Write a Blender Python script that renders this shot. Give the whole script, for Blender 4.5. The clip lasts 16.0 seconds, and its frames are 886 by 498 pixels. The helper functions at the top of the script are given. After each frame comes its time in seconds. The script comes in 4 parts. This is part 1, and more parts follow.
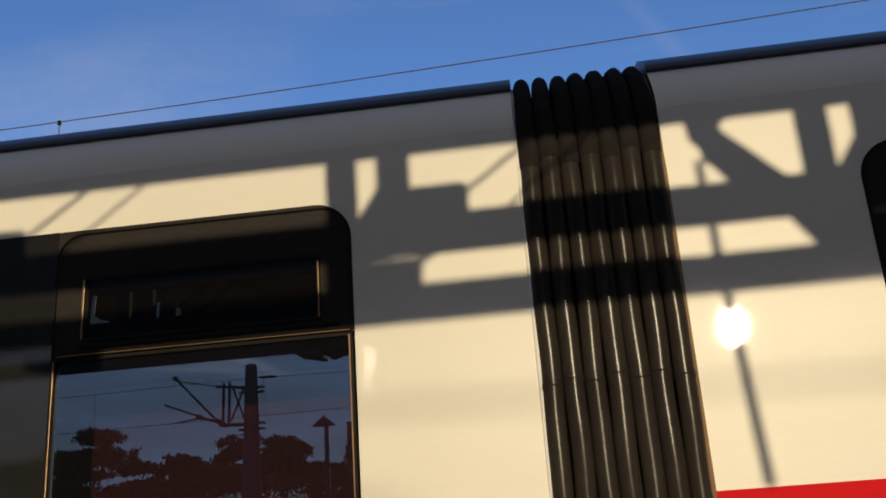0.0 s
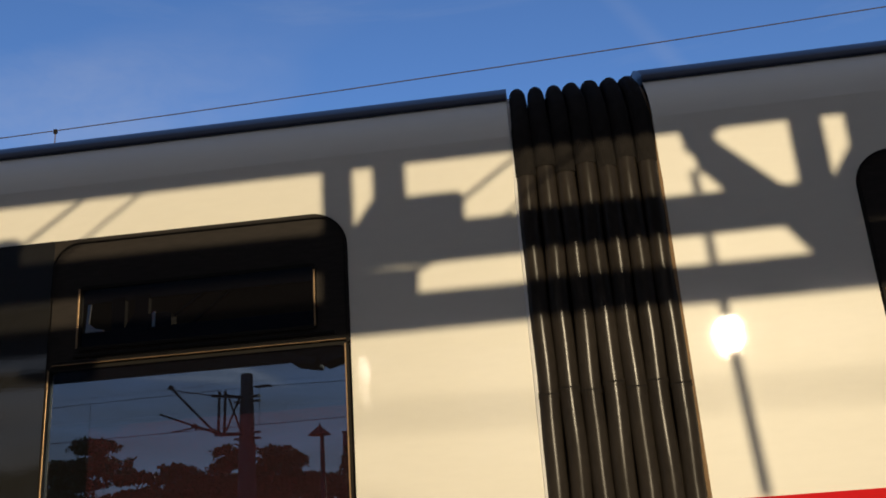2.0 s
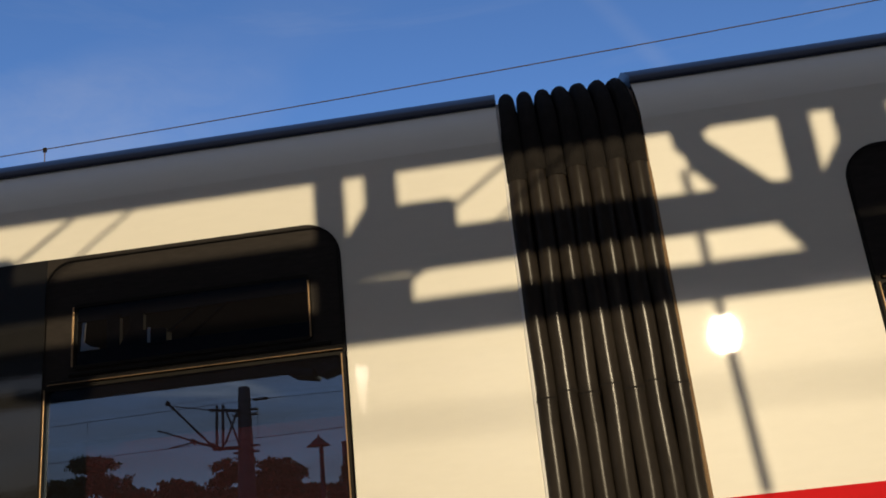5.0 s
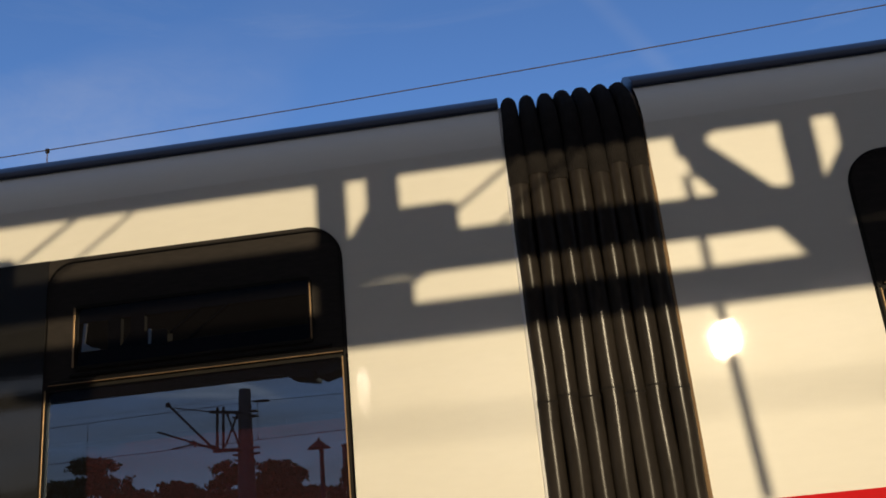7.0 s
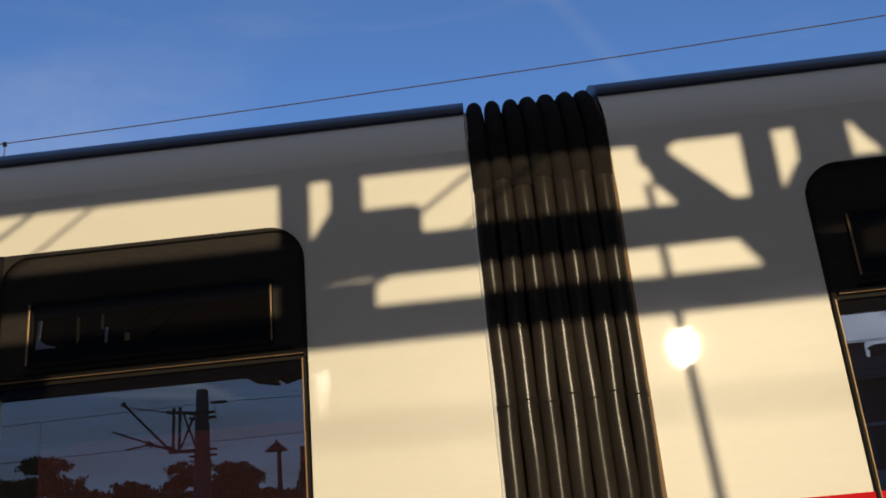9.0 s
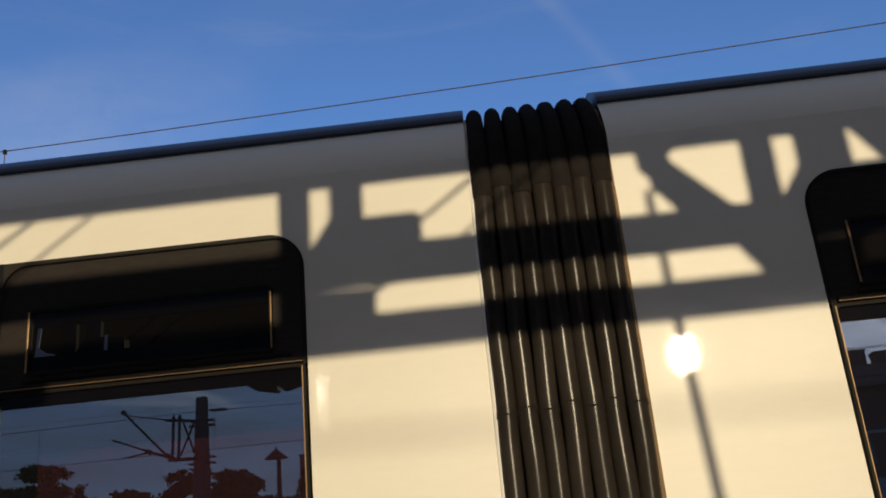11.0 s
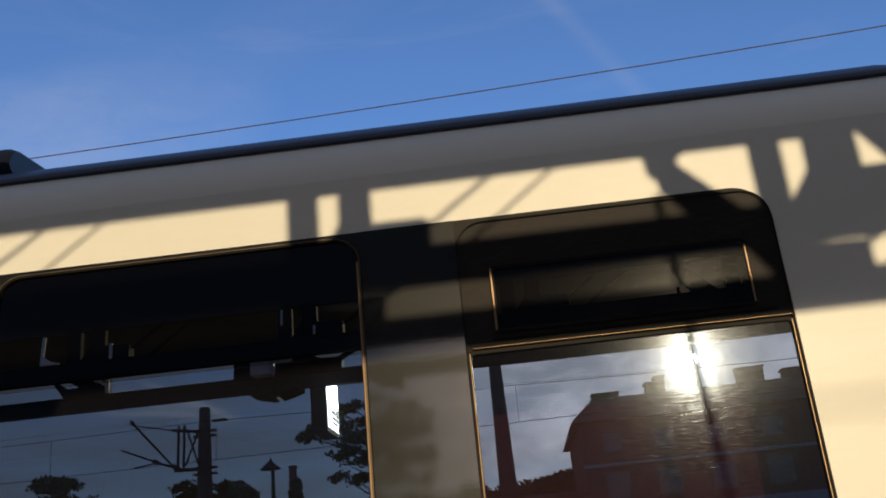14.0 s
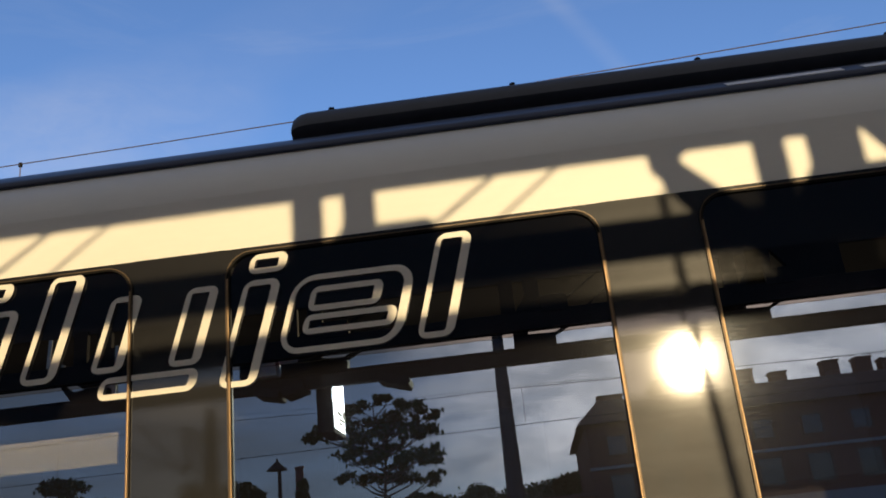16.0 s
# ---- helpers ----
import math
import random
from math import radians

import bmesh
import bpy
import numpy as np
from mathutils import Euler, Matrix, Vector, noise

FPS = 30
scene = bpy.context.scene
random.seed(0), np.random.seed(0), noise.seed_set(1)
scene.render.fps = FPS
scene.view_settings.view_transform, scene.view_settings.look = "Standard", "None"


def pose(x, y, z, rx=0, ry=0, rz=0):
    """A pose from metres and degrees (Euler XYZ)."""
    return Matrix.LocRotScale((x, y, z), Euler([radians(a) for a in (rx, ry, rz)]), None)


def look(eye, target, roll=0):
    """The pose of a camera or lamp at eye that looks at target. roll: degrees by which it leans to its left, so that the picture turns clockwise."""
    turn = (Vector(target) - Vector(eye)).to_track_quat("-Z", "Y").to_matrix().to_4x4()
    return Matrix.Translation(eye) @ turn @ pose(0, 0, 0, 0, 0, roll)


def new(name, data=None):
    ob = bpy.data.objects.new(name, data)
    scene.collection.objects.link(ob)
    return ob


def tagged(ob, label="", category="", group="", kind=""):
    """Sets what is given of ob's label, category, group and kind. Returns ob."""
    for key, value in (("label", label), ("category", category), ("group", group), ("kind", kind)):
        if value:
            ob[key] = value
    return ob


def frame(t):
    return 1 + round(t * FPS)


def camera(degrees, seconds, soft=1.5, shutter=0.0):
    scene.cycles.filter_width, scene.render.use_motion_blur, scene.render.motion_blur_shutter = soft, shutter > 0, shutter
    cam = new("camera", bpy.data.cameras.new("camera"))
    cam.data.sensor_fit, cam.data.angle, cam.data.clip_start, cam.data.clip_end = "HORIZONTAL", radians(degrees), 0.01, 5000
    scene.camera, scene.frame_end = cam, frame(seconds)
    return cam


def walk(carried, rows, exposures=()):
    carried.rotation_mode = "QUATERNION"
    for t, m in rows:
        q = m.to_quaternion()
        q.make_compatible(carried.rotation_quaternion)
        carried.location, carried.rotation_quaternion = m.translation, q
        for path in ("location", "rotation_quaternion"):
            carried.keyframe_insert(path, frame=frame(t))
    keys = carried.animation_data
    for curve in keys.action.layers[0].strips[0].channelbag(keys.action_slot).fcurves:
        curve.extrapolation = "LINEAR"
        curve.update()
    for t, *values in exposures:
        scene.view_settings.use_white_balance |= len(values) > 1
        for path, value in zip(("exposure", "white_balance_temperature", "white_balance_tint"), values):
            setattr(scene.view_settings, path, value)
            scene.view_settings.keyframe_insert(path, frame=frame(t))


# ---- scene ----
EYE = 1.65
SKY = 0.088
SUN_POWER = 3.05

# ---------------- camera ----------------
cam = camera(51.7, 16.0, soft=1.8)
PATH = (
    (0.0, 7.25, 17.88, 3.86),
    (0.5, 7.16, 17.90, 3.94),
    (1.0, 6.99, 18.10, 3.94),
    (1.5, 6.91, 18.31, 3.93),
    (2.0, 7.01, 18.43, 3.90),
    (2.5, 7.25, 18.44, 3.79),
    (3.0, 7.39, 18.34, 4.00),
    (3.5, 7.35, 18.42, 4.61),
    (4.0, 7.05, 18.41, 5.45),
    (4.5, 7.16, 18.70, 5.72),
    (7.0, 7.16, 19.07, 5.32),
    (7.5, 6.54, 19.11, 5.17),
    (8.0, 5.41, 18.93, 5.16),
    (8.5, 4.48, 18.89, 4.90),
    (9.0, 4.57, 19.07, 4.98),
    (11.5, 4.57, 19.55, 5.03),
    (12.0, 4.54, 19.57, 4.90),
    (12.5, 4.78, 19.70, 4.89),
    (13.0, 4.89, 19.82, 4.79),
    (13.5, 5.09, 19.85, 5.22),
    (14.0, 5.25, 19.94, 5.25),
    (14.5, 5.44, 20.00, 5.33),
    (15.0, 5.58, 20.06, 5.26),
    (15.5, 5.54, 20.07, 5.22),
    (16.0, 5.68, 19.98, 5.56),
)
walk(cam, [(t, pose(0, 0, EYE, 90 + p, r, w)) for t, w, p, r in PATH],
     exposures=((0, 0.0, 6500, 10), (12.4, 0.0, 6500, 10), (13.6, 0.10, 6550, 10), (14.05, 0.16, 6650, 10), (14.4, 0.46, 7050, 10), (15.0, 0.72, 7250, 10),
                (15.5, 0.66, 7250, 10), (16, 0.48, 7250, 10)))

# ---------------- world and sun ----------------
SX, SZ = 0.1887, 0.1975      # sideways and upward run of the sunlight
SUN = Vector((SX, -1.0, SZ)).normalized()
world = bpy.data.worlds.new("world")
scene.world = world
world.use_nodes = True
wn, wl = world.node_tree.nodes, world.node_tree.links
for n in list(wn):
    wn.remove(n)
sky = wn.new("ShaderNodeTexSky")
sky.sky_type, sky.sun_disc = "NISHITA", False
sky.sun_elevation = math.asin(SUN.z)
sky.sun_rotation = math.atan2(SUN.x, SUN.y)
sky.air_density, sky.dust_density, sky.ozone_density = 1.0, 0.4, 3.2
tc = wn.new("ShaderNodeTexCoord")
mp = wn.new("ShaderNodeMapping")
mp.inputs["Scale"].default_value = (1.2, 2.2, 7.0)
mp.inputs["Rotation"].default_value = (0.25, 0.1, 0.6)
wl.new(tc.outputs["Generated"], mp.inputs["Vector"])
ns = wn.new("ShaderNodeTexNoise")
ns.inputs["Scale"].default_value, ns.inputs["Detail"].default_value = 1.6, 7.0
ns.inputs["Roughness"].default_value, ns.inputs["Distortion"].default_value = 0.62, 0.6
wl.new(mp.outputs["Vector"], ns.inputs["Vector"])
rp = wn.new("ShaderNodeValToRGB")
rp.color_ramp.elements[0].position, rp.color_ramp.elements[0].color = 0.52, (0, 0, 0, 1)
rp.color_ramp.elements[1].position, rp.color_ramp.elements[1].color = 0.90, (0.15, 0.15, 0.15, 1)
wl.new(ns.outputs["Fac"], rp.inputs["Fac"])
cloud = wn.new("ShaderNodeMixRGB")
cloud.inputs["Color2"].default_value = (6.0, 6.1, 6.4, 1)
# one old vapour trail, spread and broken up
tn = wn.new("ShaderNodeVectorMath")
tn.operation = "DOT_PRODUCT"
tn.inputs[1].default_value = (-0.780, 0.407, -0.4754)
wl.new(tc.outputs["Generated"], tn.inputs[0])
ta = wn.new("ShaderNodeMath")
ta.operation = "ABSOLUTE"
wl.new(tn.outputs["Value"], ta.inputs[0])
tm = wn.new("ShaderNodeMapRange")
tm.interpolation_type = "SMOOTHSTEP"
tm.inputs["From Min"].default_value, tm.inputs["From Max"].default_value = 0.0, 0.016
tm.inputs["To Min"].default_value, tm.inputs["To Max"].default_value = 0.12, 0.0
wl.new(ta.outputs[0], tm.inputs["Value"])
tg = wn.new("ShaderNodeMath")
tg.operation = "MULTIPLY"
wl.new(tm.outputs["Result"], tg.inputs[0])
wl.new(ns.outputs["Fac"], tg.inputs[1])
tsum = wn.new("ShaderNodeMath")
tsum.operation = "ADD"
wl.new(tg.outputs[0], tsum.inputs[0])
wl.new(rp.outputs["Color"], tsum.inputs[1])
wl.new(tsum.outputs[0], cloud.inputs["Fac"])
deep = wn.new("ShaderNodeMixRGB")
deep.blend_type = "MULTIPLY"
deep.inputs["Fac"].default_value = 1.0
deep.inputs["Color2"].default_value = (1.30, 1.48, 1.92, 1)
wl.new(sky.outputs["Color"], deep.inputs["Color1"])
wl.new(deep.outputs["Color"], cloud.inputs["Color1"])
# veil of bright cloud and haze in the half of the sky where the sun stands
dt = wn.new("ShaderNodeVectorMath")
dt.operation = "DOT_PRODUCT"
dt.inputs[1].default_value = SUN
wl.new(tc.outputs["Generated"], dt.inputs[0])
hz = wn.new("ShaderNodeMapRange")
hz.interpolation_type = "SMOOTHSTEP"
hz.inputs["From Min"].default_value, hz.inputs["From Max"].default_value = 0.940, 1.0
hz.inputs["To Min"].default_value, hz.inputs["To Max"].default_value = 0.0, 0.86
wl.new(dt.outputs["Value"], hz.inputs["Value"])
ns2 = wn.new("ShaderNodeTexNoise")
ns2.inputs["Scale"].default_value, ns2.inputs["Detail"].default_value, ns2.inputs["Roughness"].default_value = 3.6, 8.0, 0.6
wl.new(mp.outputs["Vector"], ns2.inputs["Vector"])
md = wn.new("ShaderNodeMapRange")
md.inputs["From Min"].default_value, md.inputs["From Max"].default_value = 0.32, 0.68
md.inputs["To Min"].default_value, md.inputs["To Max"].default_value = 0.80, 1.0
wl.new(ns2.outputs["Fac"], md.inputs["Value"])
# flocks of small broken cloud, lit from behind
mp3 = wn.new("ShaderNodeMapping")
mp3.inputs["Scale"].default_value = (1.0, 1.0, 2.1)
mp3.inputs["Rotation"].default_value = (0.1, 0.25, 0.0)
wl.new(tc.outputs["Generated"], mp3.inputs["Vector"])
ns3 = wn.new("ShaderNodeTexNoise")
ns3.inputs["Scale"].default_value, ns3.inputs["Detail"].default_value, ns3.inputs["Roughness"].default_value = 15.0, 7.0, 0.62
ns3.inputs["Distortion"].default_value = 0.5
wl.new(mp3.outputs["Vector"], ns3.inputs["Vector"])
md3 = wn.new("ShaderNodeMapRange")
md3.inputs["From Min"].default_value, md3.inputs["From Max"].default_value = 0.38, 0.70
md3.inputs["To Min"].default_value, md3.inputs["To Max"].default_value = 0.36, 0.92
wl.new(ns3.outputs["Fac"], md3.inputs["Value"])
mu = wn.new("ShaderNodeMath")
mu.operation = "MULTIPLY"
wl.new(hz.outputs["Result"], mu.inputs[0])
wl.new(md3.outputs["Result"], mu.inputs[1])
veil = wn.new("ShaderNodeMixRGB")
veil.inputs["Color2"].default_value = (27.0, 21.5, 18.5, 1)
wl.new(mu.outputs[0], veil.inputs["Fac"])
# grey tone added over the sunward half to dim the sky's fill light
sh = wn.new("ShaderNodeMapRange")
sh.interpolation_type = "SMOOTHSTEP"
sh.inputs["From Min"].default_value, sh.inputs["From Max"].default_value = -0.45, 0.45
sh.inputs["To Min"].default_value, sh.inputs["To Max"].default_value = 0.0, 0.95
wl.new(dt.outputs["Value"], sh.inputs["Value"])
mu2 = wn.new("ShaderNodeMath")
mu2.operation = "MULTIPLY"
wl.new(sh.outputs["Result"], mu2.inputs[0])
wl.new(md.outputs["Result"], mu2.inputs[1])
sheet = wn.new("ShaderNodeMixRGB")
sheet.inputs["Color2"].default_value = (1.88, 1.86, 1.94, 1)
wl.new(mu2.outputs[0], sheet.inputs["Fac"])
wl.new(cloud.outputs["Color"], sheet.inputs["Color1"])
wl.new(sheet.outputs["Color"], veil.inputs["Color1"])
# one feathered cirrus streak, brighter along its upper edge


def streak(link, centre, along, length, width, strength, colour, side=-1.0):
    c = Vector((centre[0], side, centre[1])).normalized()
    a = Vector((along[0], 0.0, along[1]))
    a = (a - a.dot(c) * c).normalized()
    b = a.cross(c)
    sub = wn.new("ShaderNodeVectorMath")
    sub.operation = "SUBTRACT"
    sub.inputs[1].default_value = c
    wl.new(tc.outputs["Generated"], sub.inputs[0])
    parts = []
    for axis, size in ((a, length), (b, width)):
        dp = wn.new("ShaderNodeVectorMath")
        dp.operation = "DOT_PRODUCT"
        dp.inputs[1].default_value = axis / size
        wl.new(sub.outputs["Vector"], dp.inputs[0])
        sq = wn.new("ShaderNodeMath")
        sq.operation = "MULTIPLY"
        wl.new(dp.outputs["Value"], sq.inputs[0])
        wl.new(dp.outputs["Value"], sq.inputs[1])
        parts.append(sq)
    total_sq = wn.new("ShaderNodeMath")
    wl.new(parts[0].outputs[0], total_sq.inputs[0])
    wl.new(parts[1].outputs[0], total_sq.inputs[1])
    away = wn.new("ShaderNodeMapRange")
    away.inputs["From Min"].default_value, away.inputs["From Max"].default_value = 0.0, 1.0
    away.inputs["To Min"].default_value, away.inputs["To Max"].default_value = strength * 2, 0.0
    wl.new(total_sq.outputs[0], away.inputs["Value"])
    tex = wn.new("ShaderNodeMath")
    tex.operation = "MULTIPLY"
    wl.new(away.outputs["Result"], tex.inputs[0])
    wl.new(ns3.outputs["Fac"], tex.inputs[1])
    mix = wn.new("ShaderNodeMixRGB")
    mix.inputs["Color2"].default_value = colour
    wl.new(tex.outputs[0], mix.inputs["Fac"])
    wl.new(link, mix.inputs["Color1"])
    return mix.outputs["Color"]


veiled = veil.outputs["Color"]
for centre, along, length, width, strength in (((-0.362, 0.217), (0.105, -0.052), 0.062, 0.006, 0.55), ((-0.405, 0.206), (0.09, -0.010), 0.060, 0.004, 0.4),
                                               ((-0.375, 0.211), (0.1, -0.03), 0.075, 0.014, 0.35)):
    veiled = streak(veiled, centre, along, length, width, strength, (6.0, 5.6, 5.4, 1))
for centre, along, length, width, strength in (((-0.62, 0.53), (0.12, 0.02), 0.30, 0.09, 0.13), ((-0.58, 0.63), (0.1, 0.025), 0.20, 0.035, 0.04), ((-0.30, 0.66), (0.1, 0.04), 0.20, 0.05, 0.025)):
    veiled = streak(veiled, centre, along, length, width, strength, (6.4, 6.3, 6.5, 1), 1.0)
bg = wn.new("ShaderNodeBackground")
bg.inputs["Strength"].default_value = SKY
wl.new(veiled, bg.inputs["Color"])
wo = wn.new("ShaderNodeOutputWorld")
wl.new(bg.outputs["Background"], wo.inputs["Surface"])

sun = new("sun", bpy.data.lights.new("sun", "SUN"))
sun.data.energy, sun.data.angle, sun.data.color = SUN_POWER, radians(0.55), (1.0, 0.82, 0.53)
sun.matrix_world = look(SUN * 60, (0, 0, 0))


# ---------------- materials ----------------
def material(name, base, rough=0.5, metal=0.0, coat=0.0, coat_rough=0.05, vary=0.0, scale=4.0, stretch=(1, 1, 1), bump=0.0,
             bump_scale=60.0, rough_vary=0.0, spec=0.5, coat_ior=1.5, pleat=0.0, per_object=0.0, second=None, glow=None):
    """Principled surface with grain at two scales, worn roughness and fine relief."""
    m = bpy.data.materials.new(name)
    m.use_nodes = True
    nt = m.node_tree
    n, l = nt.nodes, nt.links
    b = n["Principled BSDF"]
    b.inputs["Roughness"].default_value, b.inputs["Metallic"].default_value = rough, metal
    b.inputs["Coat Weight"].default_value, b.inputs["Coat Roughness"].default_value = coat, coat_rough
    b.inputs["Specular IOR Level"].default_value = spec
    b.inputs["Coat IOR"].default_value = coat_ior
    b.inputs["Base Color"].default_value = (*base, 1)
    tcx = n.new("ShaderNodeTexCoord")
    mpx = n.new("ShaderNodeMapping")
    mpx.inputs["Scale"].default_value = stretch
    l.new(tcx.outputs["Object"], mpx.inputs["Vector"])
    if vary or second:
        a = n.new("ShaderNodeTexNoise")
        a.inputs["Scale"].default_value, a.inputs["Detail"].default_value = scale, 6
        l.new(mpx.outputs["Vector"], a.inputs["Vector"])
        c = n.new("ShaderNodeTexNoise")
        c.inputs["Scale"].default_value, c.inputs["Detail"].default_value = scale * 11, 4
        l.new(mpx.outputs["Vector"], c.inputs["Vector"])
        s = n.new("ShaderNodeMath")
        s.operation = "MULTIPLY_ADD"
        s.inputs[1].default_value = 0.45
        l.new(c.outputs["Fac"], s.inputs[0])
        s2 = n.new("ShaderNodeMath")
        s2.operation = "MULTIPLY"
        s2.inputs[1].default_value = 0.55
        l.new(a.outputs["Fac"], s2.inputs[0])
        l.new(s2.outputs[0], s.inputs[2])
        r = n.new("ShaderNodeValToRGB")
        r.color_ramp.elements[0].position, r.color_ramp.elements[1].position = 0.3, 0.7
        lo = second or tuple(v * (1 - vary) for v in base)
        r.color_ramp.elements[0].color = (*lo, 1)
        r.color_ramp.elements[1].color = (*(tuple(min(1, v * (1 + vary * 0.6)) for v in base)), 1)
        l.new(s.outputs[0], r.inputs["Fac"])
        last = r.outputs["Color"]
        if per_object:
            oi = n.new("ShaderNodeObjectInfo")
            hv = n.new("ShaderNodeHueSaturation")
            mr = n.new("ShaderNodeMapRange")
            mr.inputs["To Min"].default_value, mr.inputs["To Max"].default_value = 1 - per_object, 1 + per_object
            l.new(oi.outputs["Random"], mr.inputs["Value"])
            l.new(mr.outputs["Result"], hv.inputs["Value"])
            l.new(last, hv.inputs["Color"])
            last = hv.outputs["Color"]
        l.new(last, b.inputs["Base Color"])
        if rough_vary:
            mr = n.new("ShaderNodeMapRange")
            mr.inputs["To Min"].default_value, mr.inputs["To Max"].default_value = max(0.02, rough - rough_vary), rough + rough_vary
            l.new(s.outputs[0], mr.inputs["Value"])
            l.new(mr.outputs["Result"], b.inputs["Roughness"])
    if bump:
        a = n.new("ShaderNodeTexNoise")
        a.inputs["Scale"].default_value, a.inputs["Detail"].default_value = bump_scale, 5
        l.new(mpx.outputs["Vector"], a.inputs["Vector"])
        u = n.new("ShaderNodeBump")
        u.inputs["Strength"].default_value, u.inputs["Distance"].default_value = bump, 0.01
        l.new(a.outputs["Fac"], u.inputs["Height"])
        l.new(u.outputs["Normal"], b.inputs["Normal"])
        if coat:
            l.new(u.outputs["Normal"], b.inputs["Coat Normal"])
        if pleat:
            wv = n.new("ShaderNodeTexWave")
            wv.inputs["Scale"].default_value, wv.inputs["Distortion"].default_value, wv.inputs["Detail"].default_value = pleat, 4.5, 3
            l.new(tcx.outputs["Object"], wv.inputs["Vector"])
            u2 = n.new("ShaderNodeBump")
            u2.inputs["Strength"].default_value, u2.inputs["Distance"].default_value = 0.55, 0.006
            l.new(wv.outputs["Fac"], u2.inputs["Height"])
            l.new(u.outputs["Normal"], u2.inputs["Normal"])
            l.new(u2.outputs["Normal"], b.inputs["Normal"])
    if glow:
        b.inputs["Emission Color"].default_value, b.inputs["Emission Strength"].default_value = (*glow[0], 1), glow[1]
    return m


def glass_material(name, mirror, tint, rough, scratch=0.0, film=0.003):
    """Coated sun-protection pane: part mirror, part dark see-through, with faint wiping marks."""
    m = bpy.data.materials.new(name)
    m.use_nodes = True
    n, l = m.node_tree.nodes, m.node_tree.links
    n.remove(n["Principled BSDF"])
    out = n["Material Output"]
    gl = n.new("ShaderNodeBsdfGlossy")
    gl.inputs["Color"].default_value, gl.inputs["Roughness"].default_value = (*mirror, 1), rough
    tr = n.new("ShaderNodeBsdfTransparent")
    tr.inputs["Color"].default_value = (*tint, 1)
    ad = n.new("ShaderNodeAddShader")
    l.new(gl.outputs[0], ad.inputs[0])
    l.new(tr.outputs[0], ad.inputs[1])
    haze = n.new("ShaderNodeBsdfGlossy")
    haze.inputs["Color"].default_value, haze.inputs["Roughness"].default_value = (mirror[0] * 0.0098, mirror[1] * 0.0090, mirror[2] * 0.0083, 1), 0.088
    # fine level wiping marks draw the glare out upwards and downwards
    tcw = n.new("ShaderNodeTexCoord")
    mpw = n.new("ShaderNodeMapping")
    mpw.inputs["Scale"].default_value = (2.2, 1, 46)
    l.new(tcw.outputs["Object"], mpw.inputs["Vector"])
    nw = n.new("ShaderNodeTexNoise")
    nw.inputs["Scale"].default_value, nw.inputs["Detail"].default_value = 8.0, 1
    l.new(mpw.outputs["Vector"], nw.inputs["Vector"])
    bw = n.new("ShaderNodeBump")
    bw.inputs["Strength"].default_value, bw.inputs["Distance"].default_value = 1.0, 0.00010
    l.new(nw.outputs["Fac"], bw.inputs["Height"])
    l.new(bw.outputs["Normal"], haze.inputs["Normal"])
    ad2 = n.new("ShaderNodeAddShader")
    l.new(ad.outputs[0], ad2.inputs[0])
    l.new(haze.outputs[0], ad2.inputs[1])
    dust = n.new("ShaderNodeBsdfDiffuse")
    dust.inputs["Color"].default_value = (film * 1.05, film * 0.92, film, 1)
    ad3 = n.new("ShaderNodeAddShader")
    l.new(ad2.outputs[0], ad3.inputs[0])
    l.new(dust.outputs[0], ad3.inputs[1])
    last = ad3.outputs[0]
    if scratch:
        tcx = n.new("ShaderNodeTexCoord")
        mpx = n.new("ShaderNodeMapping")
        mpx.inputs["Scale"].default_value = (5, 1, 60)
        l.new(tcx.outputs["Object"], mpx.inputs["Vector"])
        a = n.new("ShaderNodeTexNoise")
        a.inputs["Scale"].default_value, a.inputs["Detail"].default_value = 9.0, 8
        l.new(mpx.outputs["Vector"], a.inputs["Vector"])
        mr = n.new("ShaderNodeMapRange")
        mr.inputs["From Min"].default_value, mr.inputs["From Max"].default_value = 0.35, 0.75
        mr.inputs["To Min"].default_value, mr.inputs["To Max"].default_value = scratch * 0.4, scratch * 2.2
        l.new(a.outputs["Fac"], mr.inputs["Value"])
        gr = n.new("ShaderNodeBsdfGlossy")
        gr.inputs["Color"].default_value, gr.inputs["Roughness"].default_value = (0.9, 0.9, 0.9, 1), 0.15
        l.new(bw.outputs["Normal"], gr.inputs["Normal"])
        mx = n.new("ShaderNodeMixShader")
        l.new(mr.outputs["Result"], mx.inputs["Fac"])
        l.new(last, mx.inputs[1])
        l.new(gr.outputs[0], mx.inputs[2])
        last = mx.outputs[0]
    l.new(last, out.inputs["Surface"])
    return m


WHITE = material("white_paint", (0.80, 0.76, 0.665), 0.42, coat=0.44, coat_rough=0.023, vary=0.028, scale=0.9, stretch=(1.1, 1, 4.6),
                 bump=0.011, bump_scale=30.0, spec=0.35)
RED = material("red_paint", (0.58, 0.006, 0.010), 0.6, coat=0.06, spec=0.08, coat_rough=0.05, vary=0.06, scale=2)
ROOF_BLUE = material("roof_edge_paint", (0.050, 0.060, 0.092), 0.45, spec=0.2, coat=0.22, coat_rough=0.28, vary=0.22, scale=3, stretch=(0.3, 1, 1), rough_vary=0.1)
ROOF_GREY = material("roof_paint", (0.22, 0.23, 0.25), 0.6, vary=0.2, scale=2)
